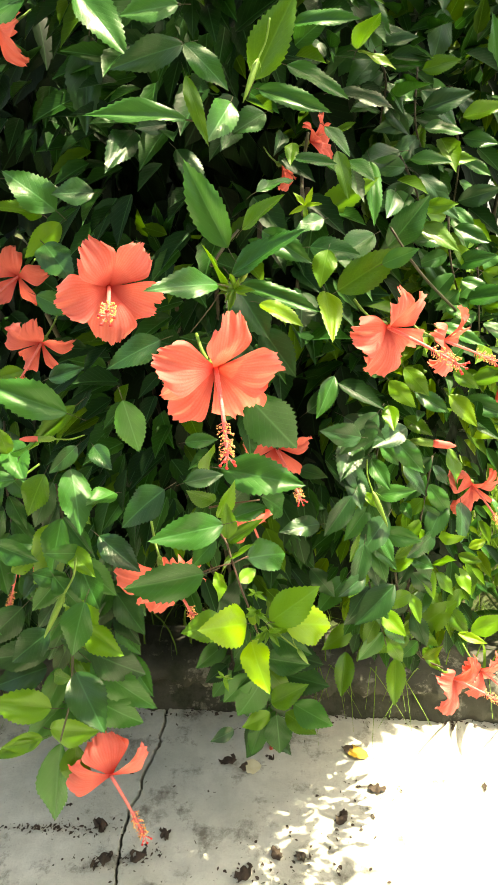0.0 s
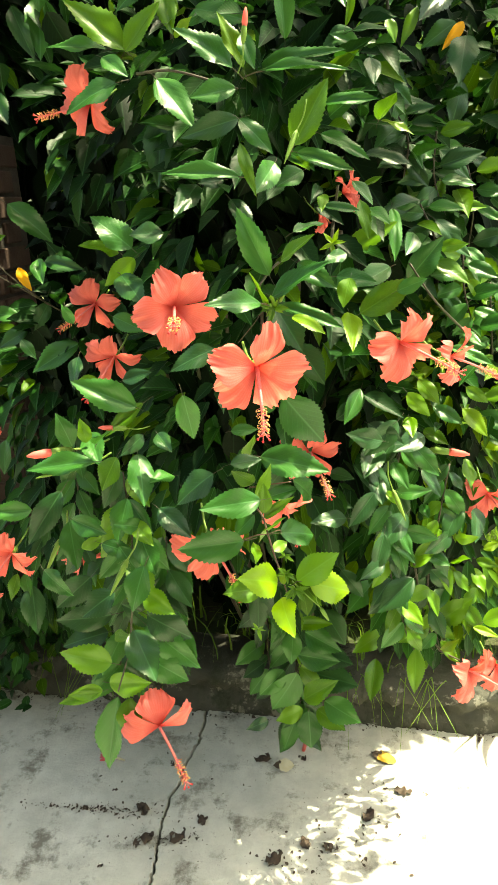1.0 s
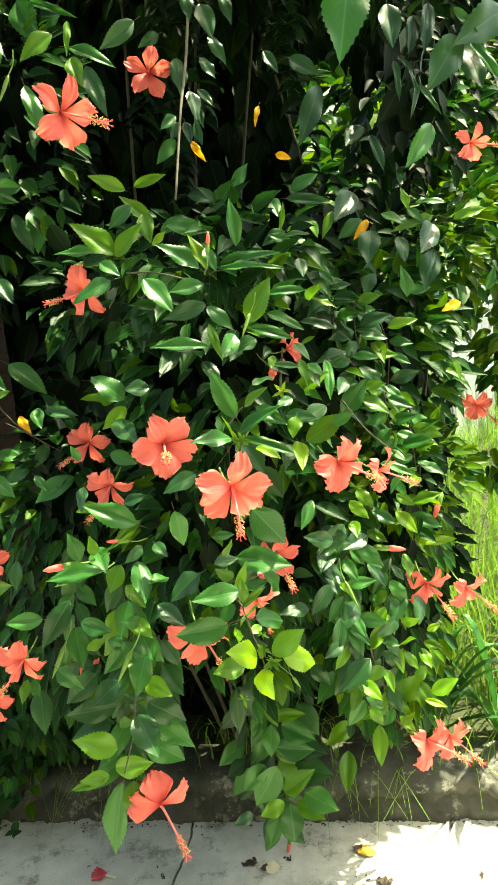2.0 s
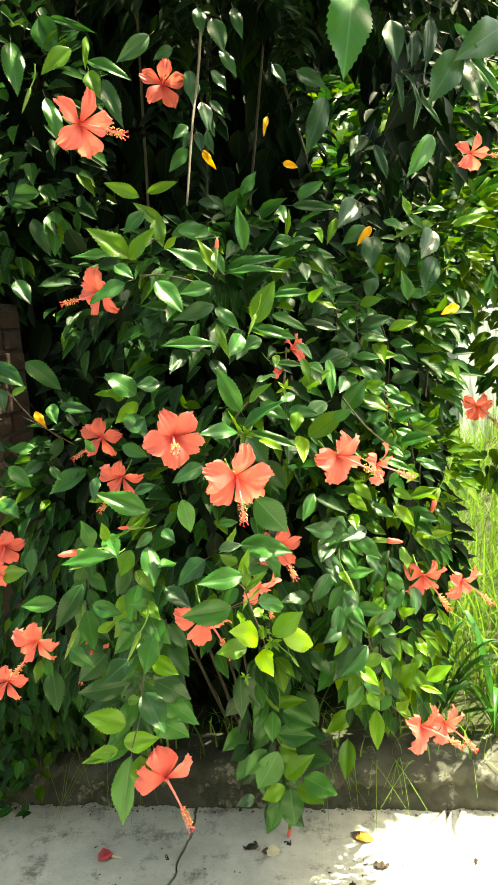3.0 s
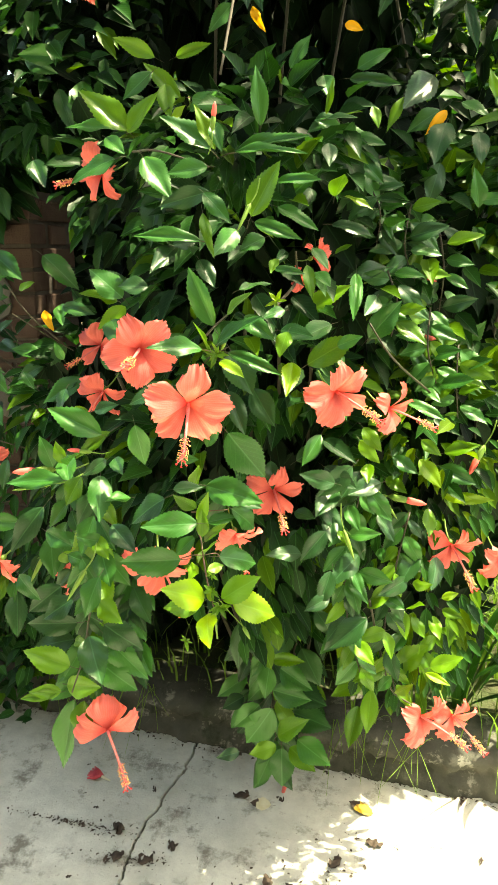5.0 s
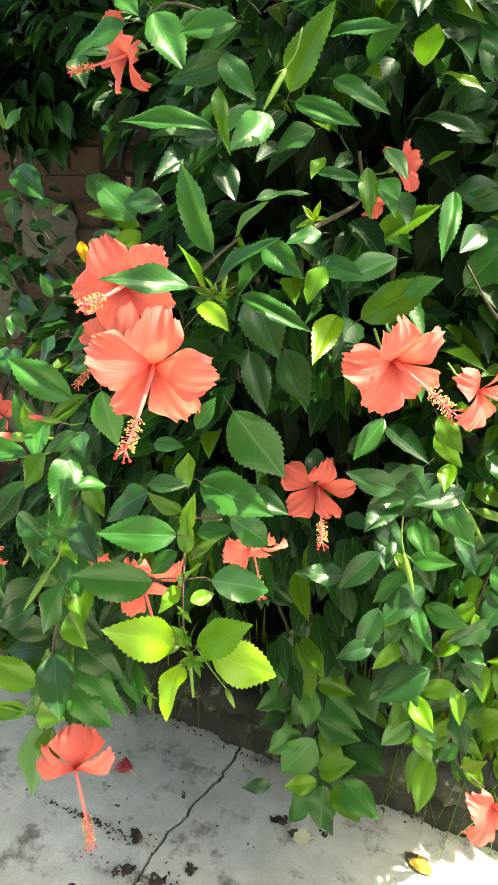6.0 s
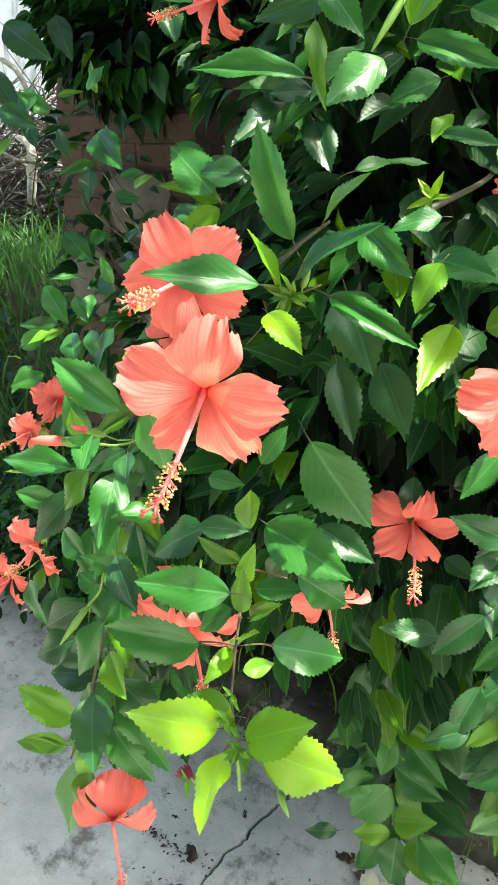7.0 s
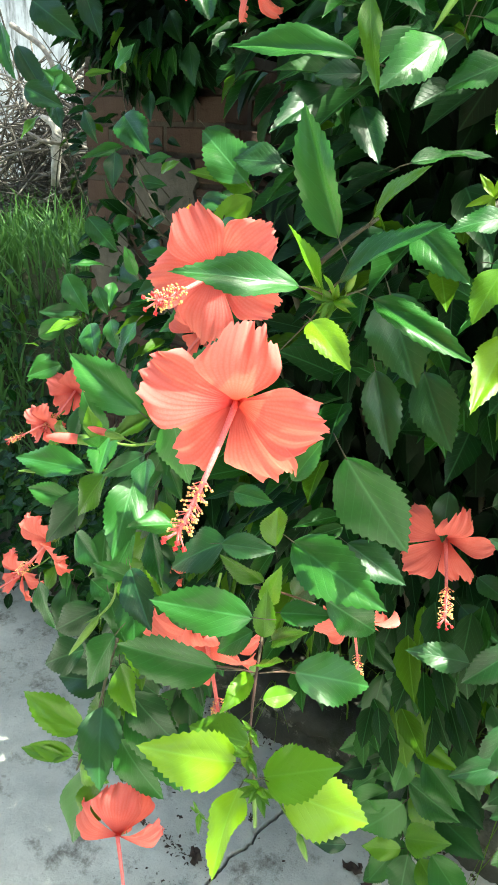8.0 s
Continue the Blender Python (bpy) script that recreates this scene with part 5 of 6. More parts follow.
shoot([(0.015, 1.460, 0.610), (0.042, 1.400, 0.467), (0.066, 1.370, 0.310), (0.052, 1.380, 0.167)], 26, 0.082, "dmmmn", 1)
shoot([(-0.026, 1.500, 0.536), (-0.025, 1.460, 0.377), (-0.009, 1.440, 0.223)], 14, 0.085, "ddm", 2)
shoot([(-0.184, 0.960, 1.082), (-0.170, 0.930, 0.964), (-0.185, 0.920, 0.844), (-0.206, 0.920, 0.703)], 24, 0.072, "dmmn", 3)
shoot([(-0.133, 1.000, 0.944), (-0.130, 0.970, 0.841), (-0.129, 0.970, 0.722)], 18, 0.072, "ddm", 4)
shoot([(0.276, 1.170, 1.063), (0.255, 1.130, 0.941), (0.262, 1.120, 0.807), (0.295, 1.110, 0.684)], 24, 0.062, "mmnd", 5)
shoot([(0.369, 1.210, 1.004), (0.348, 1.170, 0.894), (0.335, 1.160, 0.756), (0.364, 1.150, 0.629)], 20, 0.060, "mnnd", 6)
shoot([(-0.345, 1.180, 1.087), (-0.352, 1.160, 0.994), (-0.359, 1.160, 0.874), (-0.357, 1.160, 0.779)], 16, 0.070, "dmm", 7)
shoot([(0.238, 1.34, 1.648), (0.276, 1.3, 1.582), (0.272, 1.3, 1.514)], 11, 0.068, "mdd", 11, 1.3)
shoot([(0.332, 1.36, 1.595), (0.326, 1.31, 1.513), (0.35, 1.31, 1.443)], 12, 0.068, "dmmn", 12, 1.3)
shoot([(0.387, 1.4, 1.561), (0.403, 1.35, 1.47), (0.399, 1.35, 1.377)], 12, 0.066, "dmmn", 13, 1.3)
shoot([(0.299, 1.26, 1.469), (0.322, 1.22, 1.41), (0.314, 1.22, 1.349)], 11, 0.066, "dmmn", 14, 1.3)
shoot([(0.382, 1.3, 1.399), (0.383, 1.26, 1.32), (0.409, 1.26, 1.238)], 12, 0.064, "mmn", 15, 1.3)
shoot([(0.181, 1.36, 1.756), (0.211, 1.32, 1.688), (0.233, 1.32, 1.628)], 9, 0.07, "dmm", 16, 1.3)
shoot([(0.442, 1.34, 1.323), (0.442, 1.3, 1.252), (0.451, 1.3, 1.174)], 11, 0.062, "mmn", 17, 1.3)


# ---- loose foliage ----
rf = random.Random(77)
PLACED = np.array([tuple(p) for p in placed])
CLEARINGS = np.array([tuple(p) for p in clearings])


def hides(p, slack=0.02, reach=0.075):
    """True where a loose leaf would stand in front of a leaf or flower already set."""
    d = np.hypot(PLACED[:, 0] - p[0], PLACED[:, 2] - p[2])
    near = d < reach
    return bool(near.any() and p[1] < PLACED[near, 1].min() + slack)


def pick(mix_of):
    x = rf.random()
    for k, share in mix_of:
        x -= share
        if x < 0:
            return k
    return mix_of[0][0]


def window(p):
    """The gaps in the tall shrub through which the sunlit trees behind shine."""
    return p.y < 2.6 and (0.25 < p.x < 0.46 and 2.02 < p.z < 2.46 or 0.40 < p.x < 0.74 and 2.00 < p.z < 2.13)


def hollow(p):
    """The dark room under the bush, between its hanging shoots."""
    return -0.36 < p.x < 0.02 and p.z < 0.80 and 0.95 < p.y < 1.95 or 0.14 < p.x < 0.26 and p.z < 0.62 and p.y < 1.9


def clump(mass, centre, size, count, mix_of, length=(0.05, 0.085), front=True, droop=0.5):
    """Leaves in the outer part of a rounded clump, pointing out and down, their faces to the light."""
    c = Vector(centre)
    made = 0
    for _ in range(count * 3):
        if made >= count:
            break
        d = Vector((rf.gauss(0, 1), rf.gauss(0, 1), rf.gauss(0, 1))).normalized()
        if front and d.y > 0.35:
            continue
        k = rf.uniform(0.55, 1.0) ** 0.5
        p = c + Vector((d.x * size[0], d.y * size[1], d.z * size[2])) * k
        if p.z < 0.03 or hides(p, rf.choice((0.03, 0.06, 0.10, 0.16)), 0.055):
            continue
        if np.min(np.sum((CLEARINGS - np.array(p)) ** 2, axis=1)) < 0.0115:
            continue
        if window(p) and rf.random() < 0.72:
            continue
        if hollow(p):
            continue
        if -0.90 < p.x < -0.40 and 1.36 < p.z < 1.76 and p.y < 2.0 and rf.random() < 0.94:
            continue  # the dark hollow beside the pillar
        hang = 0.95 if p.z < 1.05 else 0.5 * droop
        along = Vector((0.75 * d.x + rf.uniform(-0.45, 0.45), 0.5 * d.y + rf.uniform(-0.55, 0.1), 0.45 * d.z + rf.uniform(-0.35, 0.35) - hang))
        n = Vector((0.45 * d.x + rf.uniform(-0.35, 0.35), -0.75 + rf.uniform(-0.3, 0.3), 0.55 + rf.uniform(-0.25, 0.25)))
        L = rf.uniform(*length)
        mass.add(p, along, n, L, L * rf.uniform(0.38, 0.50), pick(mix_of))
        made += 1


DARK = (("d", 0.62), ("m", 0.34), ("n", 0.04))
MIXED = (("d", 0.52), ("m", 0.38), ("n", 0.10))
SUNNY = (("m", 0.35), ("n", 0.40), ("y", 0.25))
BRIGHT = (("d", 0.15), ("m", 0.45), ("n", 0.28), ("y", 0.12))

mass = Foliage()
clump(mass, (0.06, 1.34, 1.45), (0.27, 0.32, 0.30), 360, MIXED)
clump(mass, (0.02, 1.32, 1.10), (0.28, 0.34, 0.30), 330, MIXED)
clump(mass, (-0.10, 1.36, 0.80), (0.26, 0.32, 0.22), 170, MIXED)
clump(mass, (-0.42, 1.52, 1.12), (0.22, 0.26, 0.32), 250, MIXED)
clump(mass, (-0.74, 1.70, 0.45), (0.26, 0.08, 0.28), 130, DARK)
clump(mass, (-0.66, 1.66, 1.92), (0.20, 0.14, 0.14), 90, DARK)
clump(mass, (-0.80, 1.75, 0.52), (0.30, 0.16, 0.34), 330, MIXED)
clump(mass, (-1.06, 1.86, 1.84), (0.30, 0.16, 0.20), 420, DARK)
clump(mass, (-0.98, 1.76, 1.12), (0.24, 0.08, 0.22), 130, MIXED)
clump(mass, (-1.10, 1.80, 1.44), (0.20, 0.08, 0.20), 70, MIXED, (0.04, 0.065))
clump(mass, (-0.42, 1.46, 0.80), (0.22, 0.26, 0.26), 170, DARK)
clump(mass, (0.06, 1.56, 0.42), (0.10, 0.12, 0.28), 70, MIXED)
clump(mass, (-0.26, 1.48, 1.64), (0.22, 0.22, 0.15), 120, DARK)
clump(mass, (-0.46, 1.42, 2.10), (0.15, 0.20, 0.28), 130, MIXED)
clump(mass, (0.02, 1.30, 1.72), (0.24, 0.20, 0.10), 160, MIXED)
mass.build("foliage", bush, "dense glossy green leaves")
# leaves added to keep light out of the bush, in the shade-darkened tones
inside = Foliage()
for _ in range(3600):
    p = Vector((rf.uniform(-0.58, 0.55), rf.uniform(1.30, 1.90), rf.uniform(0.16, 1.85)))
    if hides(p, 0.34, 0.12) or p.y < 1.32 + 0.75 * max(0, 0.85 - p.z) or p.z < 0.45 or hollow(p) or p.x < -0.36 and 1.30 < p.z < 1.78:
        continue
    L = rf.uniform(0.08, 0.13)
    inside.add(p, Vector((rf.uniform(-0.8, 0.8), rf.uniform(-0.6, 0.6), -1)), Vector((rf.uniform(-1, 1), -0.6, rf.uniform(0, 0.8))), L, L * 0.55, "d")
inside.build("inner_foliage", bush, "leaves inside the bush, coloured dark for the shade", [LEAF_SHADED[k] for k in ORDER])

mass = Foliage()
# fresher leaves, their tones also picked lighter to brighten this sunlit side
clump(mass, (0.36, 1.58, 1.45), (0.25, 0.26, 0.30), 420, (("d", 0.20), ("m", 0.50), ("n", 0.30)))
clump(mass, (0.36, 1.45, 1.05), (0.19, 0.28, 0.26), 330, BRIGHT, (0.035, 0.065))
clump(mass, (0.36, 1.45, 0.72), (0.18, 0.28, 0.26), 300, BRIGHT, (0.035, 0.065))
clump(mass, (0.44, 1.36, 1.17), (0.14, 0.22, 0.14), 170, (("m", 0.3), ("n", 0.4), ("y", 0.3)), (0.03, 0.06))
clump(mass, (0.58, 1.80, 1.66), (0.16, 0.20, 0.20), 220, BRIGHT)
clump(mass, (0.70, 1.84, 1.76), (0.20, 0.20, 0.15), 190, SUNNY, (0.06, 0.10))
clump(mass, (0.86, 1.92, 1.50), (0.09, 0.12, 0.30), 170, SUNNY, (0.05, 0.09))
clump(mass, (0.82, 2.0, 1.14), (0.13, 0.14, 0.17), 130, BRIGHT, (0.04, 0.08))
clump(mass, (0.99, 2.0, 1.42), (0.10, 0.12, 0.30), 260, SUNNY, (0.05, 0.10))
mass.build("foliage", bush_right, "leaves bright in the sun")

# the tall shaded shrub: long twigs that hang down, each with its leaves in whorls
mass = Foliage()
for _ in range(64):
    x, z, y = rf.uniform(-0.62, 0.80), rf.uniform(1.2, 2.95), rf.uniform(1.66, 2.10)
    drop = rf.uniform(0.22, 0.65)
    if ((x - 0.35) / 0.10) ** 2 + ((z - drop / 2 - 2.22) / 0.36) ** 2 < 1 or (z < 2.0 and x > 0.60) or (x < -0.46 and z < 2.3) or (-0.50 < x < -0.06 and 1.6 < z < 2.75 and rf.random() < 0.75):
        continue
    sway = Vector((rf.uniform(-0.16, 0.16), rf.uniform(-0.15, 0.05), 0))
    steps = int(drop / 0.030)
    for k in range(steps):
        p = Vector((x, y, z)) + sway * (k / steps) ** 1.5 - Vector((0, 0, k * 0.030))
        if p.z < 0.4:
            break
        for q in range(3):
            w = k * 1.9 + q * 2.094 + rf.uniform(-0.5, 0.5)
            along = Vector((math.cos(w), -0.25 + 0.85 * math.sin(w), -0.30 + rf.uniform(-0.7, 0.5)))
            if hides(p) or window(p) and rf.random() < 0.65:
                continue
            L = rf.uniform(0.045, 0.085)
            mass.add(p, along, Vector((rf.uniform(-0.6, 0.6), -0.55 + rf.uniform(-0.4, 0.3), 0.8)), L, L * rf.uniform(0.40, 0.54), pick(DARK))
clump(mass, (0.55, 1.74, 2.25), (0.26, 0.18, 0.34), 150, DARK, (0.05, 0.09), True, 0.9)
mass.build("foliage", climber, "leaves hanging in curtains, coloured dark as in shade", [LEAF_SHADED[k] for k in ORDER])
# the deep inside of the shrub: larger, crowded leaves coloured as in full shade
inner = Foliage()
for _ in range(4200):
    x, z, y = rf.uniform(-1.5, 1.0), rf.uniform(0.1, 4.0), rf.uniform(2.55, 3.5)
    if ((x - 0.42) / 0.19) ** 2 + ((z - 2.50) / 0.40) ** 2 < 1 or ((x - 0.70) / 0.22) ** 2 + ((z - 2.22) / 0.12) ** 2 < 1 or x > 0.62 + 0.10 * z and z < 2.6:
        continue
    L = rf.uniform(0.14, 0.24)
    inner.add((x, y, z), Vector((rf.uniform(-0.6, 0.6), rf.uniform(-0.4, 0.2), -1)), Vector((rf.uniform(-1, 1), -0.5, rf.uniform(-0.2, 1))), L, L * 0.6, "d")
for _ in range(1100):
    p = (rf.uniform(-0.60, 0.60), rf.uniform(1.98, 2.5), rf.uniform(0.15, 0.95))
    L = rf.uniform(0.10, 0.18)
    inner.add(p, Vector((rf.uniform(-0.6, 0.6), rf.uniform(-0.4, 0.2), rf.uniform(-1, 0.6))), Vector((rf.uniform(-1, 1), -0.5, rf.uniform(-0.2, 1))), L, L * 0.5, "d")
inner.build("inner_foliage", climber, "crowded leaves, coloured as deep in shade", [LEAF_SHADED[k] for k in ORDER])
rs = random.Random(5)
for k in range(4):
    x = -0.45 + 0.22 * k
    stem([(x, 2.25, 0.1), (x + rs.uniform(-0.1, 0.1), 2.3, 0.8), (x + rs.uniform(-0.15, 0.15), 2.3, 1.7), (x + rs.uniform(-0.2, 0.2), 2.3, 2.9)], 0.006, climber, TWIG)
for k in range(7):
    x = -0.25 + 0.06 * k
    stem([(x * 0.5, 1.85, 0.1), (x, 1.7, 0.6), (x * 1.1, 1.45, 1.0), (x * 1.2 + 0.03, 1.25, 1.25 + 0.03 * k)], 0.005, bush, TWIG)
for k in range(4):
    x = 0.36 + 0.05 * k
    stem([(0.45, 1.9, 0.1), (x, 1.75, 0.6), (x, 1.62, 1.1), (x + 0.03, 1.6, 1.4)], 0.005, bush_right, TWIG)

# an overhanging tree, its crown extended above the path's view to shade the left of the paving
tree = thing("tree", "leafy tree over the bush, its crown extended unseen to give shade", "tree", at=(-1.2, 3.7, 0.1))
p = smooth_path([(-1.2, 3.7, 0.0), (-1.18, 3.68, 1.2), (-1.1, 3.4, 2.4), (-0.8, 2.7, 3.3)], 6)
v, f = tube(p, [0.10 - 0.06 * i / len(p) for i in range(len(p))], 10)
part("trunk", mesh_of("trunk", v, f, [BARK]), tree, tree.matrix_world.inverted())
for k in range(7):
    a = rs.uniform(-0.8, 0.8)
    q = smooth_path([(-1.1, 3.4, 2.3), (-0.9 + a * 0.6, 2.7, 3.0), (-0.7 + a * 1.4, 1.4 + rs.uniform(-0.2, 0.4), 3.2)], 5)
    v, f = tube(q, [0.035 - 0.028 * i / len(q) for i in range(len(q))], 6)
    part("limb", mesh_of("limb", v, f, [BARK]), tree, tree.matrix_world.inverted())
mass = Foliage()
# most clumps are out of view, added to block sun on bush and bank
for c, s, n in (((-0.75, 1.2, 3.1), (0.62, 0.75, 0.40), 600), ((-0.05, 2.35, 3.0), (0.55, 0.55, 0.42), 1000), ((-1.7, 1.6, 3.2), (0.7, 0.9, 0.4), 450), ((-0.7, 2.5, 3.3), (0.9, 0.7, 0.5), 1000),
                ((0.60, 2.35, 2.92), (0.45, 0.40, 0.30), 800), ((-1.15, 2.2, 2.15), (0.30, 0.30, 0.28), 300), ((0.34, 1.0, 3.05), (0.55, 0.65, 0.25), 380), ((-1.95, 3.5, 3.4), (1.1, 0.8, 0.35), 1500), ((0.72, 1.62, 3.15), (0.24, 0.13, 0.10), 110), ((0.03, 1.98, 3.15), (0.20, 0.15, 0.10), 70), ((-1.2, 3.0, 3.5), (0.9, 0.7, 0.3), 1200), ((-1.20, 2.35, 2.02), (0.42, 0.26, 0.36), 700), ((-1.40, 2.20, 1.86), (0.22, 0.12, 0.15), 260), ((-1.05, 1.90, 1.77), (0.17, 0.06, 0.12), 100), ((-1.15, 1.55, 2.85), (0.60, 0.50, 0.25), 600), ((0.36, 2.05, 2.74), (0.36, 0.28, 0.18), 260)):
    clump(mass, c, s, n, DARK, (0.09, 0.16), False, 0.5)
mass.build("crown", tree, "dense green crown, coloured dark as in shade", [LEAF_SHADED[k] for k in ORDER])

# far sunlit trees behind the hedge
far = thing("tree_line", "sunlit trees in the distance behind the hedge", "trees", kind="stuff", at=(1.5, 7.0, 0))
mass = Foliage()
for _ in range(8500):
    x, z = rf.uniform(-4.0, 6.0), rf.uniform(0.0, 7.0)
    y = 5.8 + 0.8 * noise.noise((x * 0.7, z * 0.7, 0)) + rf.uniform(-0.3, 0.3) + 1.0 * z
    L = rf.uniform(0.25, 0.50)
    mass.add((x, y, z), Vector((rf.uniform(-1, 1), -0.5, rf.uniform(-1, 0.4))), Vector((rf.uniform(-0.6, 0.6), -0.5, 0.9)), L, L * 0.5, pick(BRIGHT))
for _ in range(3600):
    x, z = rf.uniform(-6.0, 8.0), rf.uniform(0.0, 9.0)
    L = rf.uniform(0.5, 0.95)
    mass.add((x, 8.5 + z + rf.uniform(-0.6, 0.6), z), Vector((rf.uniform(-1, 1), -0.5, rf.uniform(-1, 0.4))), Vector((rf.uniform(-0.6, 0.6), -0.5, 0.9)), L, L * 0.6, pick((("n", 0.5), ("y", 0.5))))
mass.build("crown", far, "bright green leaves in full sun")


# ---- grass ----
def blade(origin, lean, height, width, bend):
    """One bent, tapering grass blade."""
    o, l = Vector(origin), Vector((lean[0], lean[1], 0))
    side = Vector((-l.y, l.x, 0)).normalized() if l.length > 1e-4 else Vector((1, 0, 0))
    verts, uvs = [], []
    n = 5
    for i in range(n + 1):
        t = i / n
        p = o + Vector((0, 0, height * (t - 0.5 * bend * t * t))) + l * (t * t)
        w = width * (1 - t ** 1.6) * 0.5 + 0.0004
        verts += [p - side * w, p + side * w]
        uvs += [(0.1, t), (0.9, t)]
    return verts, [(2 * i, 2 * i + 1, 2 * i + 3, 2 * i + 2) for i in range(n)], uvs


def grass_patch(name, label, count, spot, height, width, mat=None):
    verts, faces, uvs = [], [], []
    for _ in range(count):
        x, y, z = spot()
        h = rf.uniform(*height)
        v, f, u = blade((x, y, z), (rf.gauss(0, 0.38) * h, rf.gauss(-0.10, 0.34) * h), h, rf.uniform(*width), rf.uniform(0.1, 0.9))
        n = len(verts)
        verts += v
        faces += [tuple(i + n for i in q) for q in f]
        uvs += u
    ob = new(name, mesh_of(name, verts, faces, [mat or GRASS], uvs))
    return tagged(ob, label, "grass", kind="stuff")


def bed_z(x, y):
    return 0.11 + bank(x, y)


def spot_right():
    x = rf.uniform(0.46, 3.2)
    y = (2.05 if x < 1.3 else 1.8) + 4.5 * rf.random() ** 1.5
    return x, y, bed_z(x, y)


def spot_left():
    for _ in range(6):
        x, y = rf.uniform(-4.6, -1.1), 1.8 + 2.4 * rf.random() ** 1.3
        if noise.noise((x * 5.0, y * 5.0, 0.3)) > rf.uniform(-0.35, 0.25):
            break
    return x, y, bed_z(x, y)


def spot_bed():
    x = rf.uniform(-1.3, 1.0)
    y = edge_y(x) + rf.uniform(0.05, 0.35)
    return x, y, 0.12


grass_patch("meadow_grass", "tall sunlit grass beside the bush", 6000, spot_right, (0.18, 0.70), (0.004, 0.012))
grass_patch("bank_grass", "shaded green grass on the bank", 5600, spot_left, (0.08, 0.42), (0.006, 0.024), GRASS_SHADE)
def drooping(count, x0, x1, seed):
    r = random.Random(seed)
    verts, faces, uvs = [], [], []
    for _ in range(count):
        x = r.uniform(x0, x1)
        v, f, u = blade((x, edge_y(x) + 0.06, 0.13), (r.gauss(0.03, 0.06), -r.uniform(0.08, 0.22)), r.uniform(0.05, 0.12), r.uniform(0.0010, 0.0024), r.uniform(2.0, 4.6))
        n = len(verts)
        verts += [Vector((p.x, p.y, max(p.z, 0.004))) for p in v]
        faces += [tuple(i + n for i in q) for q in f]
        uvs += u
    ob = new("drooping_grass", mesh_of("drooping_grass", verts, faces, [GRASS], uvs))
    return tagged(ob, "thin grass hanging over the kerb", "grass", kind="stuff")


drooping(20, 0.18, 0.48, 1)
drooping(22, -0.80, -0.40, 2)
drooping(5, 0.55, 1.0, 3)
grass_patch("kerb_grass", "thin grass growing behind the kerb", 220, spot_bed, (0.08, 0.30), (0.003, 0.009))


# ---- low weeds along the kerb ----
weeds = thing("weeds", "low broad-leaved weeds crowding over the kerb", "weeds", kind="stuff", at=(-1.6, 1.8, 0.12))
mass = Foliage()
for _ in range(1500):
    x = -0.75 - 2.6 * rf.random()
    y = edge_y(x) + rf.uniform(-0.05, 0.7)
    z = 0.10 + rf.uniform(0.0, 0.32) + bank(x, y)
    L = rf.uniform(0.03, 0.065)
    mass.add((x, y, z), Vector((rf.uniform(-1, 1), rf.uniform(-1, 0.2), rf.uniform(-0.6, 0.5))), Vector((rf.uniform(-0.5, 0.5), -0.3, 1)), L, L * 0.6, pick(MIXED))
for _ in range(900):
    x = rf.uniform(-1.9, -0.75)
    y = edge_y(x) + rf.uniform(-0.16, 0.12)
    z = rf.uniform(0.08, 0.50)
    L = rf.uniform(0.035, 0.07)
    mass.add((x, y, z), Vector((rf.uniform(-1, 1), rf.uniform(-1, 0), rf.uniform(-0.8, 0.4))), Vector((rf.uniform(-0.5, 0.5), -0.4, 1)), L, L * 0.55, pick(MIXED))
mass.build("leaves", weeds, "small green leaves")


# ---- strap-leaved lilies beyond the kerb ----
def strap_leaf(origin, to, rise, width):
    o, e = Vector(origin), Vector(to)
    d = e - o
    side = Vector((-d.y, d.x, 0)).normalized()
    verts, uvs, n = [], [], 9
    for i in range(n + 1):
        t = i / n
        p = o + d * t + Vector((0, 0, rise * 4 * t * (1 - t)))
        w = width * 0.5 * min(1, 1.6 * (1 - t) + 0.02) * (0.7 + 0.3 * math.sin(math.pi * t))
        for s in (-1, 0, 1):
            verts.append(p + side * w * s + Vector((0, 0, abs(s) * w * 0.35)))
            uvs.append((0.5 + 0.5 * s, t))
    faces = [(i * 3 + j, i * 3 + j + 1, (i + 1) * 3 + j + 1, (i + 1) * 3 + j) for i in range(n) for j in range(2)]
    return mesh_of("blade", verts, faces, [LEAF_ONE["m"]], uvs)


def lily(at, reach, count, seed):
    r = random.Random(seed)
    clumped = thing("strap_lily", "clump of broad strap-shaped green leaves behind the kerb", "plant", "lilies by the kerb", at=at)
    for k in range(count):
        w = r.uniform(0, 6.283)
        l = reach * r.uniform(0.6, 1.1)
        end = Vector(at) + Vector((math.cos(w) * l, math.sin(w) * l * 0.6 - 0.05, r.uniform(0.05, 0.40)))
        part("blade", strap_leaf(Vector(at) + Vector((math.cos(w), math.sin(w), 0)) * 0.02, end, r.uniform(0.05, 0.18), r.uniform(0.025, 0.045)), clumped, clumped.matrix_world.inverted())


lily((0.80, 1.84, 0.12), 0.42, 15, 1)
lily((1.10, 1.95, 0.12), 0.45, 14, 2)
lily((0.55, 1.86, 0.12), 0.32, 10, 3)
lily((-0.70, 1.76, 0.12), 0.34, 14, 4)


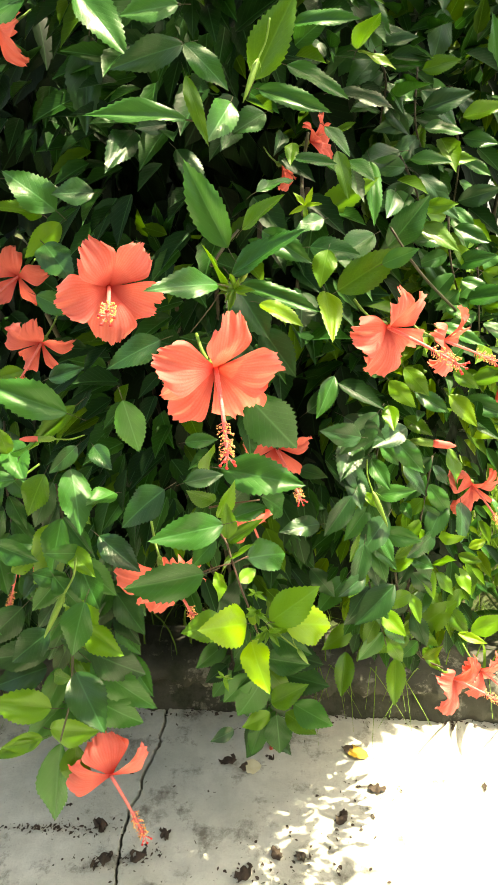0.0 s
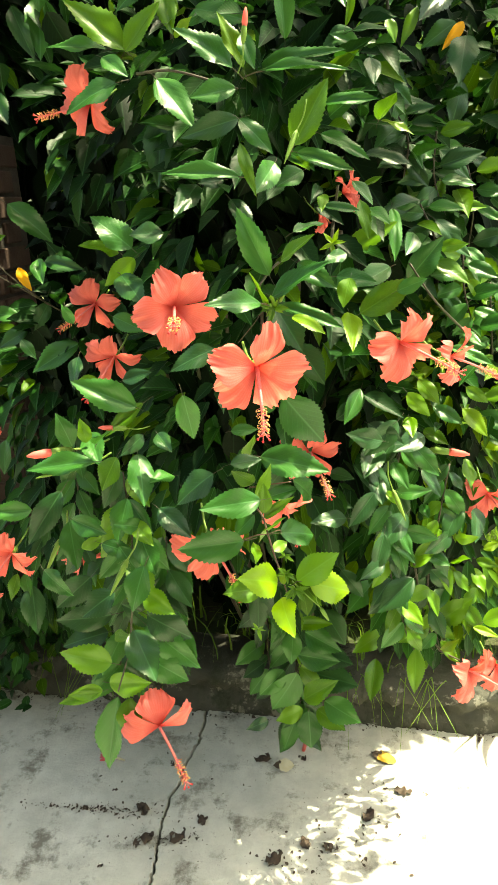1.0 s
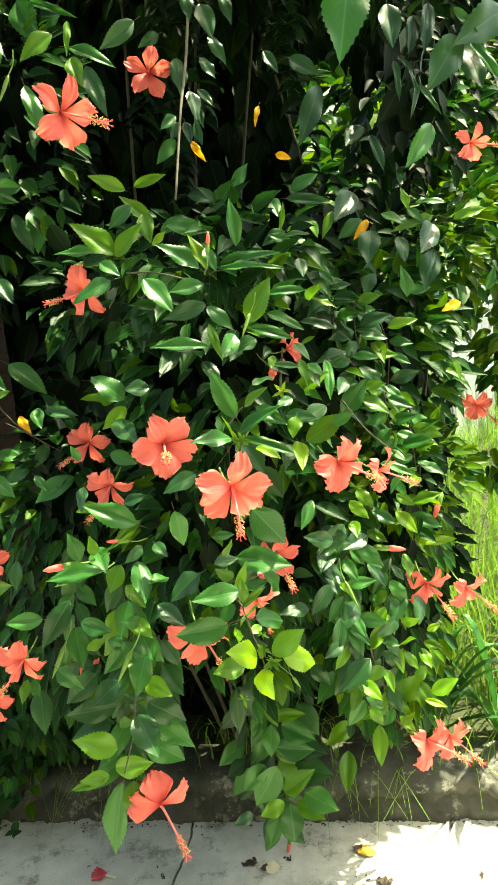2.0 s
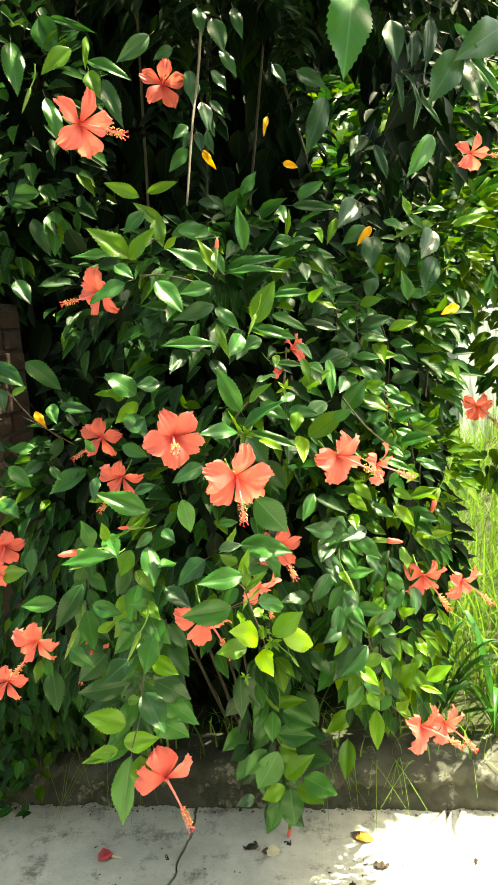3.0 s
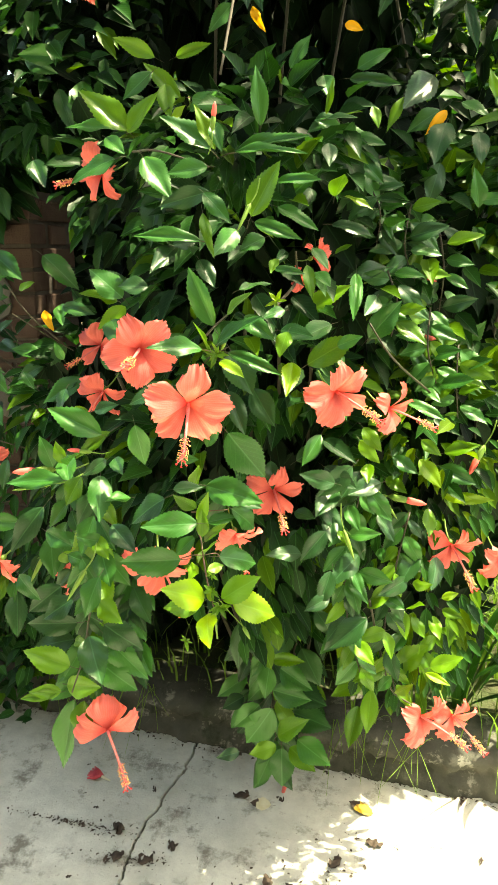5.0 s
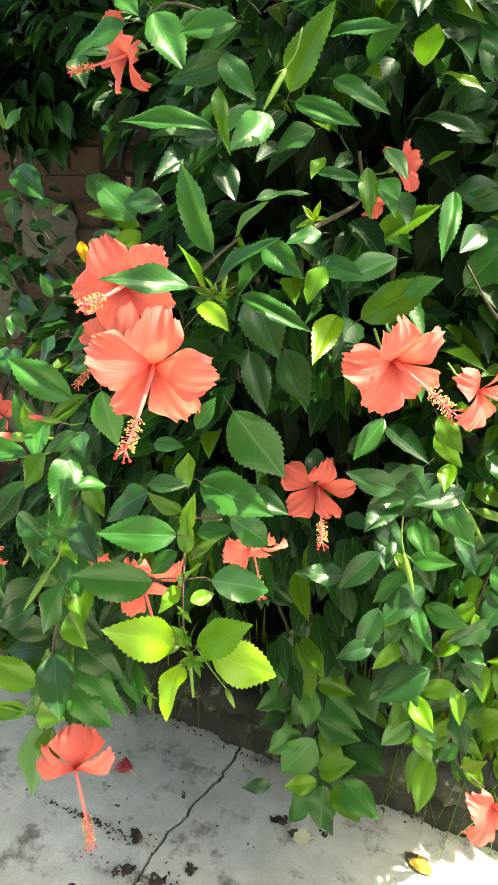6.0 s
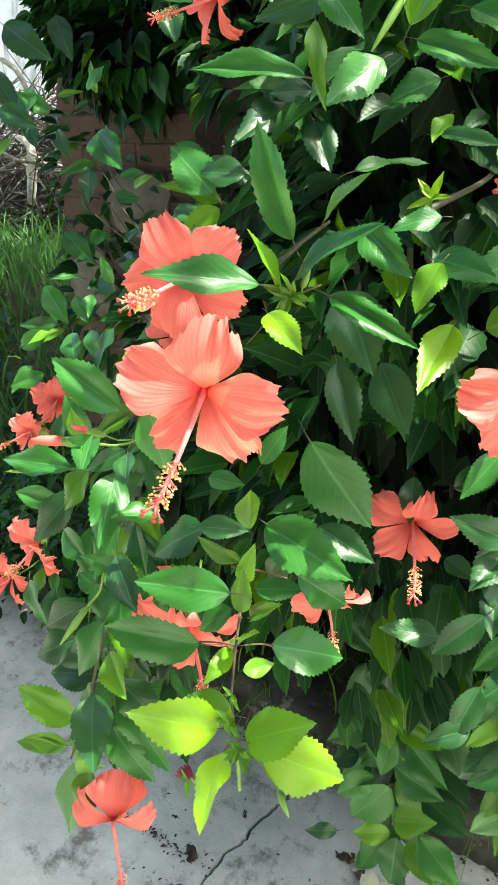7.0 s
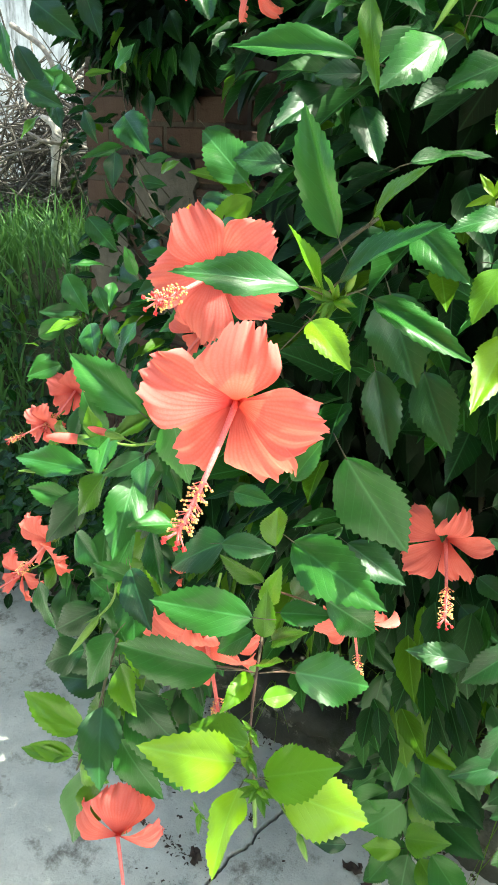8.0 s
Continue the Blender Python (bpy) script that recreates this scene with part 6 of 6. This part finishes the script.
# ---- brick pillar in the hedge's shade ----
def brick_pillar(x0, x1, y0, height):
    pillar = thing("brick_pillar", "old weathered brick pillar half hidden by leaves, coloured dark as in shade", "pillar", at=((x0 + x1) / 2, y0 + 0.15, 0.05))
    inv = pillar.matrix_world.inverted()
    bm = bmesh.new()
    bmesh.ops.create_cube(bm, size=1)
    bmesh.ops.scale(bm, vec=(x1 - x0 - 0.012, 0.29, height), verts=bm.verts)
    bmesh.ops.translate(bm, vec=(0, 0, height / 2), verts=bm.verts)
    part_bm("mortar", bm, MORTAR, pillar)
    meshes = {}
    for name, w in (("long", 0.215), ("half", 0.103)):
        bm = bmesh.new()
        bmesh.ops.create_cube(bm, size=1)
        bmesh.ops.scale(bm, vec=(w, 0.103, 0.066), verts=bm.verts)
        bmesh.ops.bevel(bm, geom=list(bm.edges), offset=0.004, segments=1, affect="EDGES")
        me = bpy.data.meshes.new("brick")
        bm.to_mesh(me)
        bm.free()
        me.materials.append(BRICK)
        meshes[name] = me
    r = random.Random(9)
    rows = int(height / 0.078)
    for k in range(rows):
        z = 0.05 + 0.039 + k * 0.078
        order = ("long", "long", "half") if k % 2 else ("half", "long", "long")
        x = x0
        for n in order:
            w = 0.215 if n == "long" else 0.103
            m = pose(x + w / 2, y0 + 0.051 + r.uniform(-0.005, 0.004), z, r.uniform(-1, 1), r.uniform(-1, 1), r.uniform(-1.5, 1.5))
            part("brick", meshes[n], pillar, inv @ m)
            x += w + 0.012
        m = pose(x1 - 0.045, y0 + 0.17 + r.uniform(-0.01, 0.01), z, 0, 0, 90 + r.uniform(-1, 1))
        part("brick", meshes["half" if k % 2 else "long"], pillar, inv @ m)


brick_pillar(-1.477, -0.920, 2.00, 1.66)
# ragged scraps of plaster that still cling to the bricks
pillar = bpy.data.objects["brick_pillar"]
rp = random.Random(14)
for cx, cz, rx, rz in ((-1.13, 1.36, 0.13, 0.10), (-1.35, 1.12, 0.10, 0.13), (-1.03, 1.02, 0.09, 0.11), (-1.23, 0.72, 0.14, 0.10)):
    ring = []
    for k in range(22):
        w = k * 2 * math.pi / 22
        q = 1 + 0.30 * noise.noise((math.cos(w) * 1.7 + cx * 9, math.sin(w) * 1.7, cz * 5)) + rp.uniform(-0.08, 0.08)
        ring.append((min(cx + rx * q * math.cos(w), -0.922), cz + rz * q * math.sin(w)))
    v = [(cx, 1.983, cz)] + [(x, 1.986, z) for x, z in ring] + [(x, 2.006, z) for x, z in ring]
    f = [(0, 1 + (k + 1) % 22, 1 + k) for k in range(22)] + [(1 + k, 1 + (k + 1) % 22, 23 + (k + 1) % 22, 23 + k) for k in range(22)]
    part("plaster", mesh_of("plaster", v, f, [PLASTER], smooth=False), pillar, pillar.matrix_world.inverted(), "scrap of grey plaster")


# ---- whitewashed wall and brushwood far to the left ----
wall = thing("boundary_wall", "stained whitewashed wall behind the brushwood", "wall", kind="structure", at=(-6.6, 6.0, 0.6))
bm = bmesh.new()
bmesh.ops.create_cube(bm, size=1)
bmesh.ops.scale(bm, vec=(5.0, 0.2, 2.9), verts=bm.verts)
bmesh.ops.translate(bm, vec=(0, 0, 1.45), verts=bm.verts)
part_bm("wall_panel", bm, WHITEWASH, wall)
wall.rotation_euler = (0, 0, radians(38))

heap = thing("brushwood_heap", "heap of dry grey sticks and a pale broken stump", "brushwood", at=(-3.7, 3.75, 0.9))
rb = random.Random(21)


def dry_stick(slim):
    x = rb.gauss(0, 0.55)
    a = Vector((-3.6 + x, 3.75 + rb.gauss(0, 0.22), 0.95 + rb.random() * 0.95 * math.exp(-(x / 0.9) ** 2)))
    d = Vector((rb.gauss(0, 1), rb.gauss(0, 0.6), rb.gauss(0.1, 0.55))).normalized() * rb.uniform(0.3, 0.9)
    r = rb.uniform(0.003, 0.006) if slim else rb.uniform(0.004, 0.013)
    return tube(smooth_path([a - d / 2, a + Vector((rb.uniform(-0.05, 0.05), 0, rb.uniform(-0.05, 0.05))), a + d / 2], 3), [r, r, r, r * 0.9, r * 0.8, r * 0.6, r * 0.5], 5)


for k in range(230):
    v, f = dry_stick(False)
    part("stick", mesh_of("stick", v, f, [DRY]), heap, heap.matrix_world.inverted())
v, f = join([dry_stick(True) for k in range(1100)])
tagged(part("tangle", mesh_of("tangle", v, f, [GAP_TWIG]), heap, heap.matrix_world.inverted(), "tangle of thin dead twigs"), kind="stuff")
v, f = tube(smooth_path([(-3.64, 3.35, 2.13), (-3.36, 3.35, 2.00), (-3.25, 3.35, 1.86)], 4), [0.016] * 9, 8)
part("branch", mesh_of("branch", v, f, [DRY]), heap, heap.matrix_world.inverted(), "thick grey branch")
v, f = tube(smooth_path([(-3.25, 3.30, 1.25), (-3.22, 3.30, 1.44), (-3.22, 3.30, 1.58), (-3.36, 3.30, 1.64)], 4), [0.022, 0.026, 0.030, 0.026, 0.034, 0.028, 0.032, 0.026, 0.028, 0.024, 0.020, 0.016, 0.008], 8)
part("stump", mesh_of("stump", v, f, [PALE_BARK]), heap, heap.matrix_world.inverted(), "pale broken stump")


garden_wall = thing("garden_wall", "pale sunlit wall beyond the meadow", "wall", kind="structure", at=(1.52, 5.2, 0.3))
bm = bmesh.new()
bmesh.ops.create_cube(bm, size=1)
bmesh.ops.scale(bm, vec=(0.62, 0.15, 1.36), verts=bm.verts)
bmesh.ops.translate(bm, vec=(0, 0, 0.72), verts=bm.verts)
bmesh.ops.bevel(bm, geom=list(bm.edges), offset=0.015, segments=2, affect="EDGES")
part_bm("wall_panel", bm, WHITEWASH, garden_wall)
garden_wall.rotation_euler = (0, 0, radians(44))

# an unseen plain wall added behind the walker, to hold back low sky
sky_screen = thing("sky_screen", "unseen plain wall, added to hold back the low sky", "wall", kind="structure", at=(0, -2.4, 0))
bm = bmesh.new()
bmesh.ops.create_cube(bm, size=1)
bmesh.ops.scale(bm, vec=(16, 0.2, 4.2), verts=bm.verts)
bmesh.ops.translate(bm, vec=(0, 0, 2.1), verts=bm.verts)
part_bm("wall_panel", bm, RENDERED, sky_screen)


# ---- litter on the paving ----
def flat_leaf(name, label, at, turn, length, width, mat, curl=0.35):
    v, f, u, _ = leaf_shape(10, 0.06, curl, -curl * 0.4, 0.12, int(length * 1000))
    n = 11 * 5
    v = [Vector((p[0] * width, (p[1] - 0.5) * length, p[2] * length * 0.5)) for p in v]
    low = min(p.z for p in v)
    v = [Vector((p.x, p.y, p.z - low)) for p in v]
    ob = new(name, mesh_of(name, v, f, [mat, DEAD], u, [0] * 40 + [1] * (len(f) - 40)))
    ob.matrix_world = pose(at[0], at[1], 0.002, 0, 0, turn)
    return tagged(ob, label, "leaf", "litter on the paving")


def scrap(at, size, seed):
    """A crumpled, blackened dead leaf."""
    r = random.Random(seed)
    verts, faces, n = [], [], 9
    for i in range(n):
        for j in range(5):
            x = (i / (n - 1) - 0.5) * size * 1.5
            y = (j / 4 - 0.5) * size * (0.4 + 0.6 * math.sin(math.pi * (i + 0.5) / n)) * r.uniform(0.5, 1.2)
            verts.append(Vector((x + r.uniform(-0.1, 0.1) * size, y, 0.002 + abs(r.gauss(0, 0.22)) * size)))
    for i in range(n - 1):
        for j in range(4):
            if r.random() < 0.9:
                faces.append((i * 5 + j, i * 5 + j + 1, (i + 1) * 5 + j + 1, (i + 1) * 5 + j))
    ob = new("dead_leaf", mesh_of("dead_leaf", verts, faces, [DEAD]))
    ob.matrix_world = pose(at[0], at[1], 0.001, 0, 0, r.uniform(0, 360))
    return tagged(ob, "crumpled blackened dead leaf on the paving", "dead leaf", "litter on the paving")


flat_leaf("fallen_leaf", "yellow and brown fallen leaf on the paving", (0.285, 1.49), 70, 0.075, 0.040, OCHRE)
flat_leaf("fallen_leaf", "pale bleached fallen leaf on the paving", (0.010, 1.434), 100, 0.060, 0.045, PALE)
scrap((-0.05, 1.452), 0.030, 1)
scrap((0.060, 1.465), 0.016, 2)
scrap((0.240, 1.295), 0.028, 3)
scrap((0.144, 1.195), 0.026, 4)
scrap((0.085, 1.200), 0.024, 5)
scrap((0.012, 1.151), 0.034, 6)
scrap((-0.182, 1.238), 0.022, 7)
scrap((-0.313, 1.166), 0.036, 8)
scrap((-0.340, 1.252), 0.030, 9)
scrap((-0.235, 1.180), 0.030, 10)
scrap((0.600, 1.394), 0.016, 11)
scrap((-0.300, 1.410), 0.014, 12)
scrap((0.333, 1.379), 0.030, 13)
for k in range(14):
    scrap((rb.uniform(-0.55, 0.35), rb.uniform(0.9, 1.5)), rb.uniform(0.005, 0.010), 30 + k)

crumbs = Foliage()
for x, y, s, n in ((-0.36, 1.25, 0.06, 60), (-0.52, 1.243, 0.09, 110), (-0.43, 1.247, 0.05, 70), (-0.31, 1.17, 0.05, 40), (-0.22, 1.19, 0.05, 40), (0.10, 1.18, 0.09, 50), (0.22, 1.27, 0.07, 40), (0.02, 1.14, 0.05, 30), (0.33, 1.38, 0.04, 30), (0.0, 1.3, 0.4, 60), (-0.4, 1.60, 0.35, 60)):
    for _ in range(n):
        L = 0.003 + 0.010 * rf.random() ** 3
        crumbs.add((rf.gauss(x, s), rf.gauss(y, s * (0.07 if x < -0.4 and y < 1.3 else 0.3)), 0.002), Vector((rf.uniform(-1, 1), rf.uniform(-1, 1), 0.15)), Vector((0, 0, 1)), L, L * rf.uniform(0.2, 0.8), "d")
for _ in range(420):
    x = rf.uniform(-1.2, 1.0)
    L = 0.003 + 0.012 * rf.random() ** 2
    crumbs.add((x, edge_y(x) - 0.035 * rf.random() ** 2.5 + 0.003, 0.003), Vector((rf.uniform(-1, 1), rf.uniform(-1, 1), 0.15)), Vector((0, 0, 1)), L, L * rf.uniform(0.2, 0.8), "d")
litter = thing("leaf_litter", "dark crumbs of rotten leaves on the paving", "litter", kind="stuff")
crumbs.build("crumbs", litter, "", [DEAD] * 5)

wilted = thing("wilted_flower", "wilted dark red flower lying on the paving", "flower", at=(-0.49, 1.42, 0.0))
for k in range(6):
    a = -35 + 14 * k + rb.uniform(-5, 5)
    v, f = tube([(0, 0, 0.008), (0.02, 0.002 * k, 0.012), (0.045, 0.004 * (k - 3), 0.008)], (0.003, 0.008, 0.002), 6)
    part("petal", mesh_of("petal", v, f, [FADED]), wilted, pose(0.02, 0, 0, 0, 0, 180 + a * 0.5))
v, f = tube([(0.0, 0, 0.008), (0.03, -0.008, 0.007)], (0.004, 0.002), 6)
part("stalk", mesh_of("stalk", v, f, [PALE]), wilted, pose(0.02, -0.006, 0, 0, 0, 0))
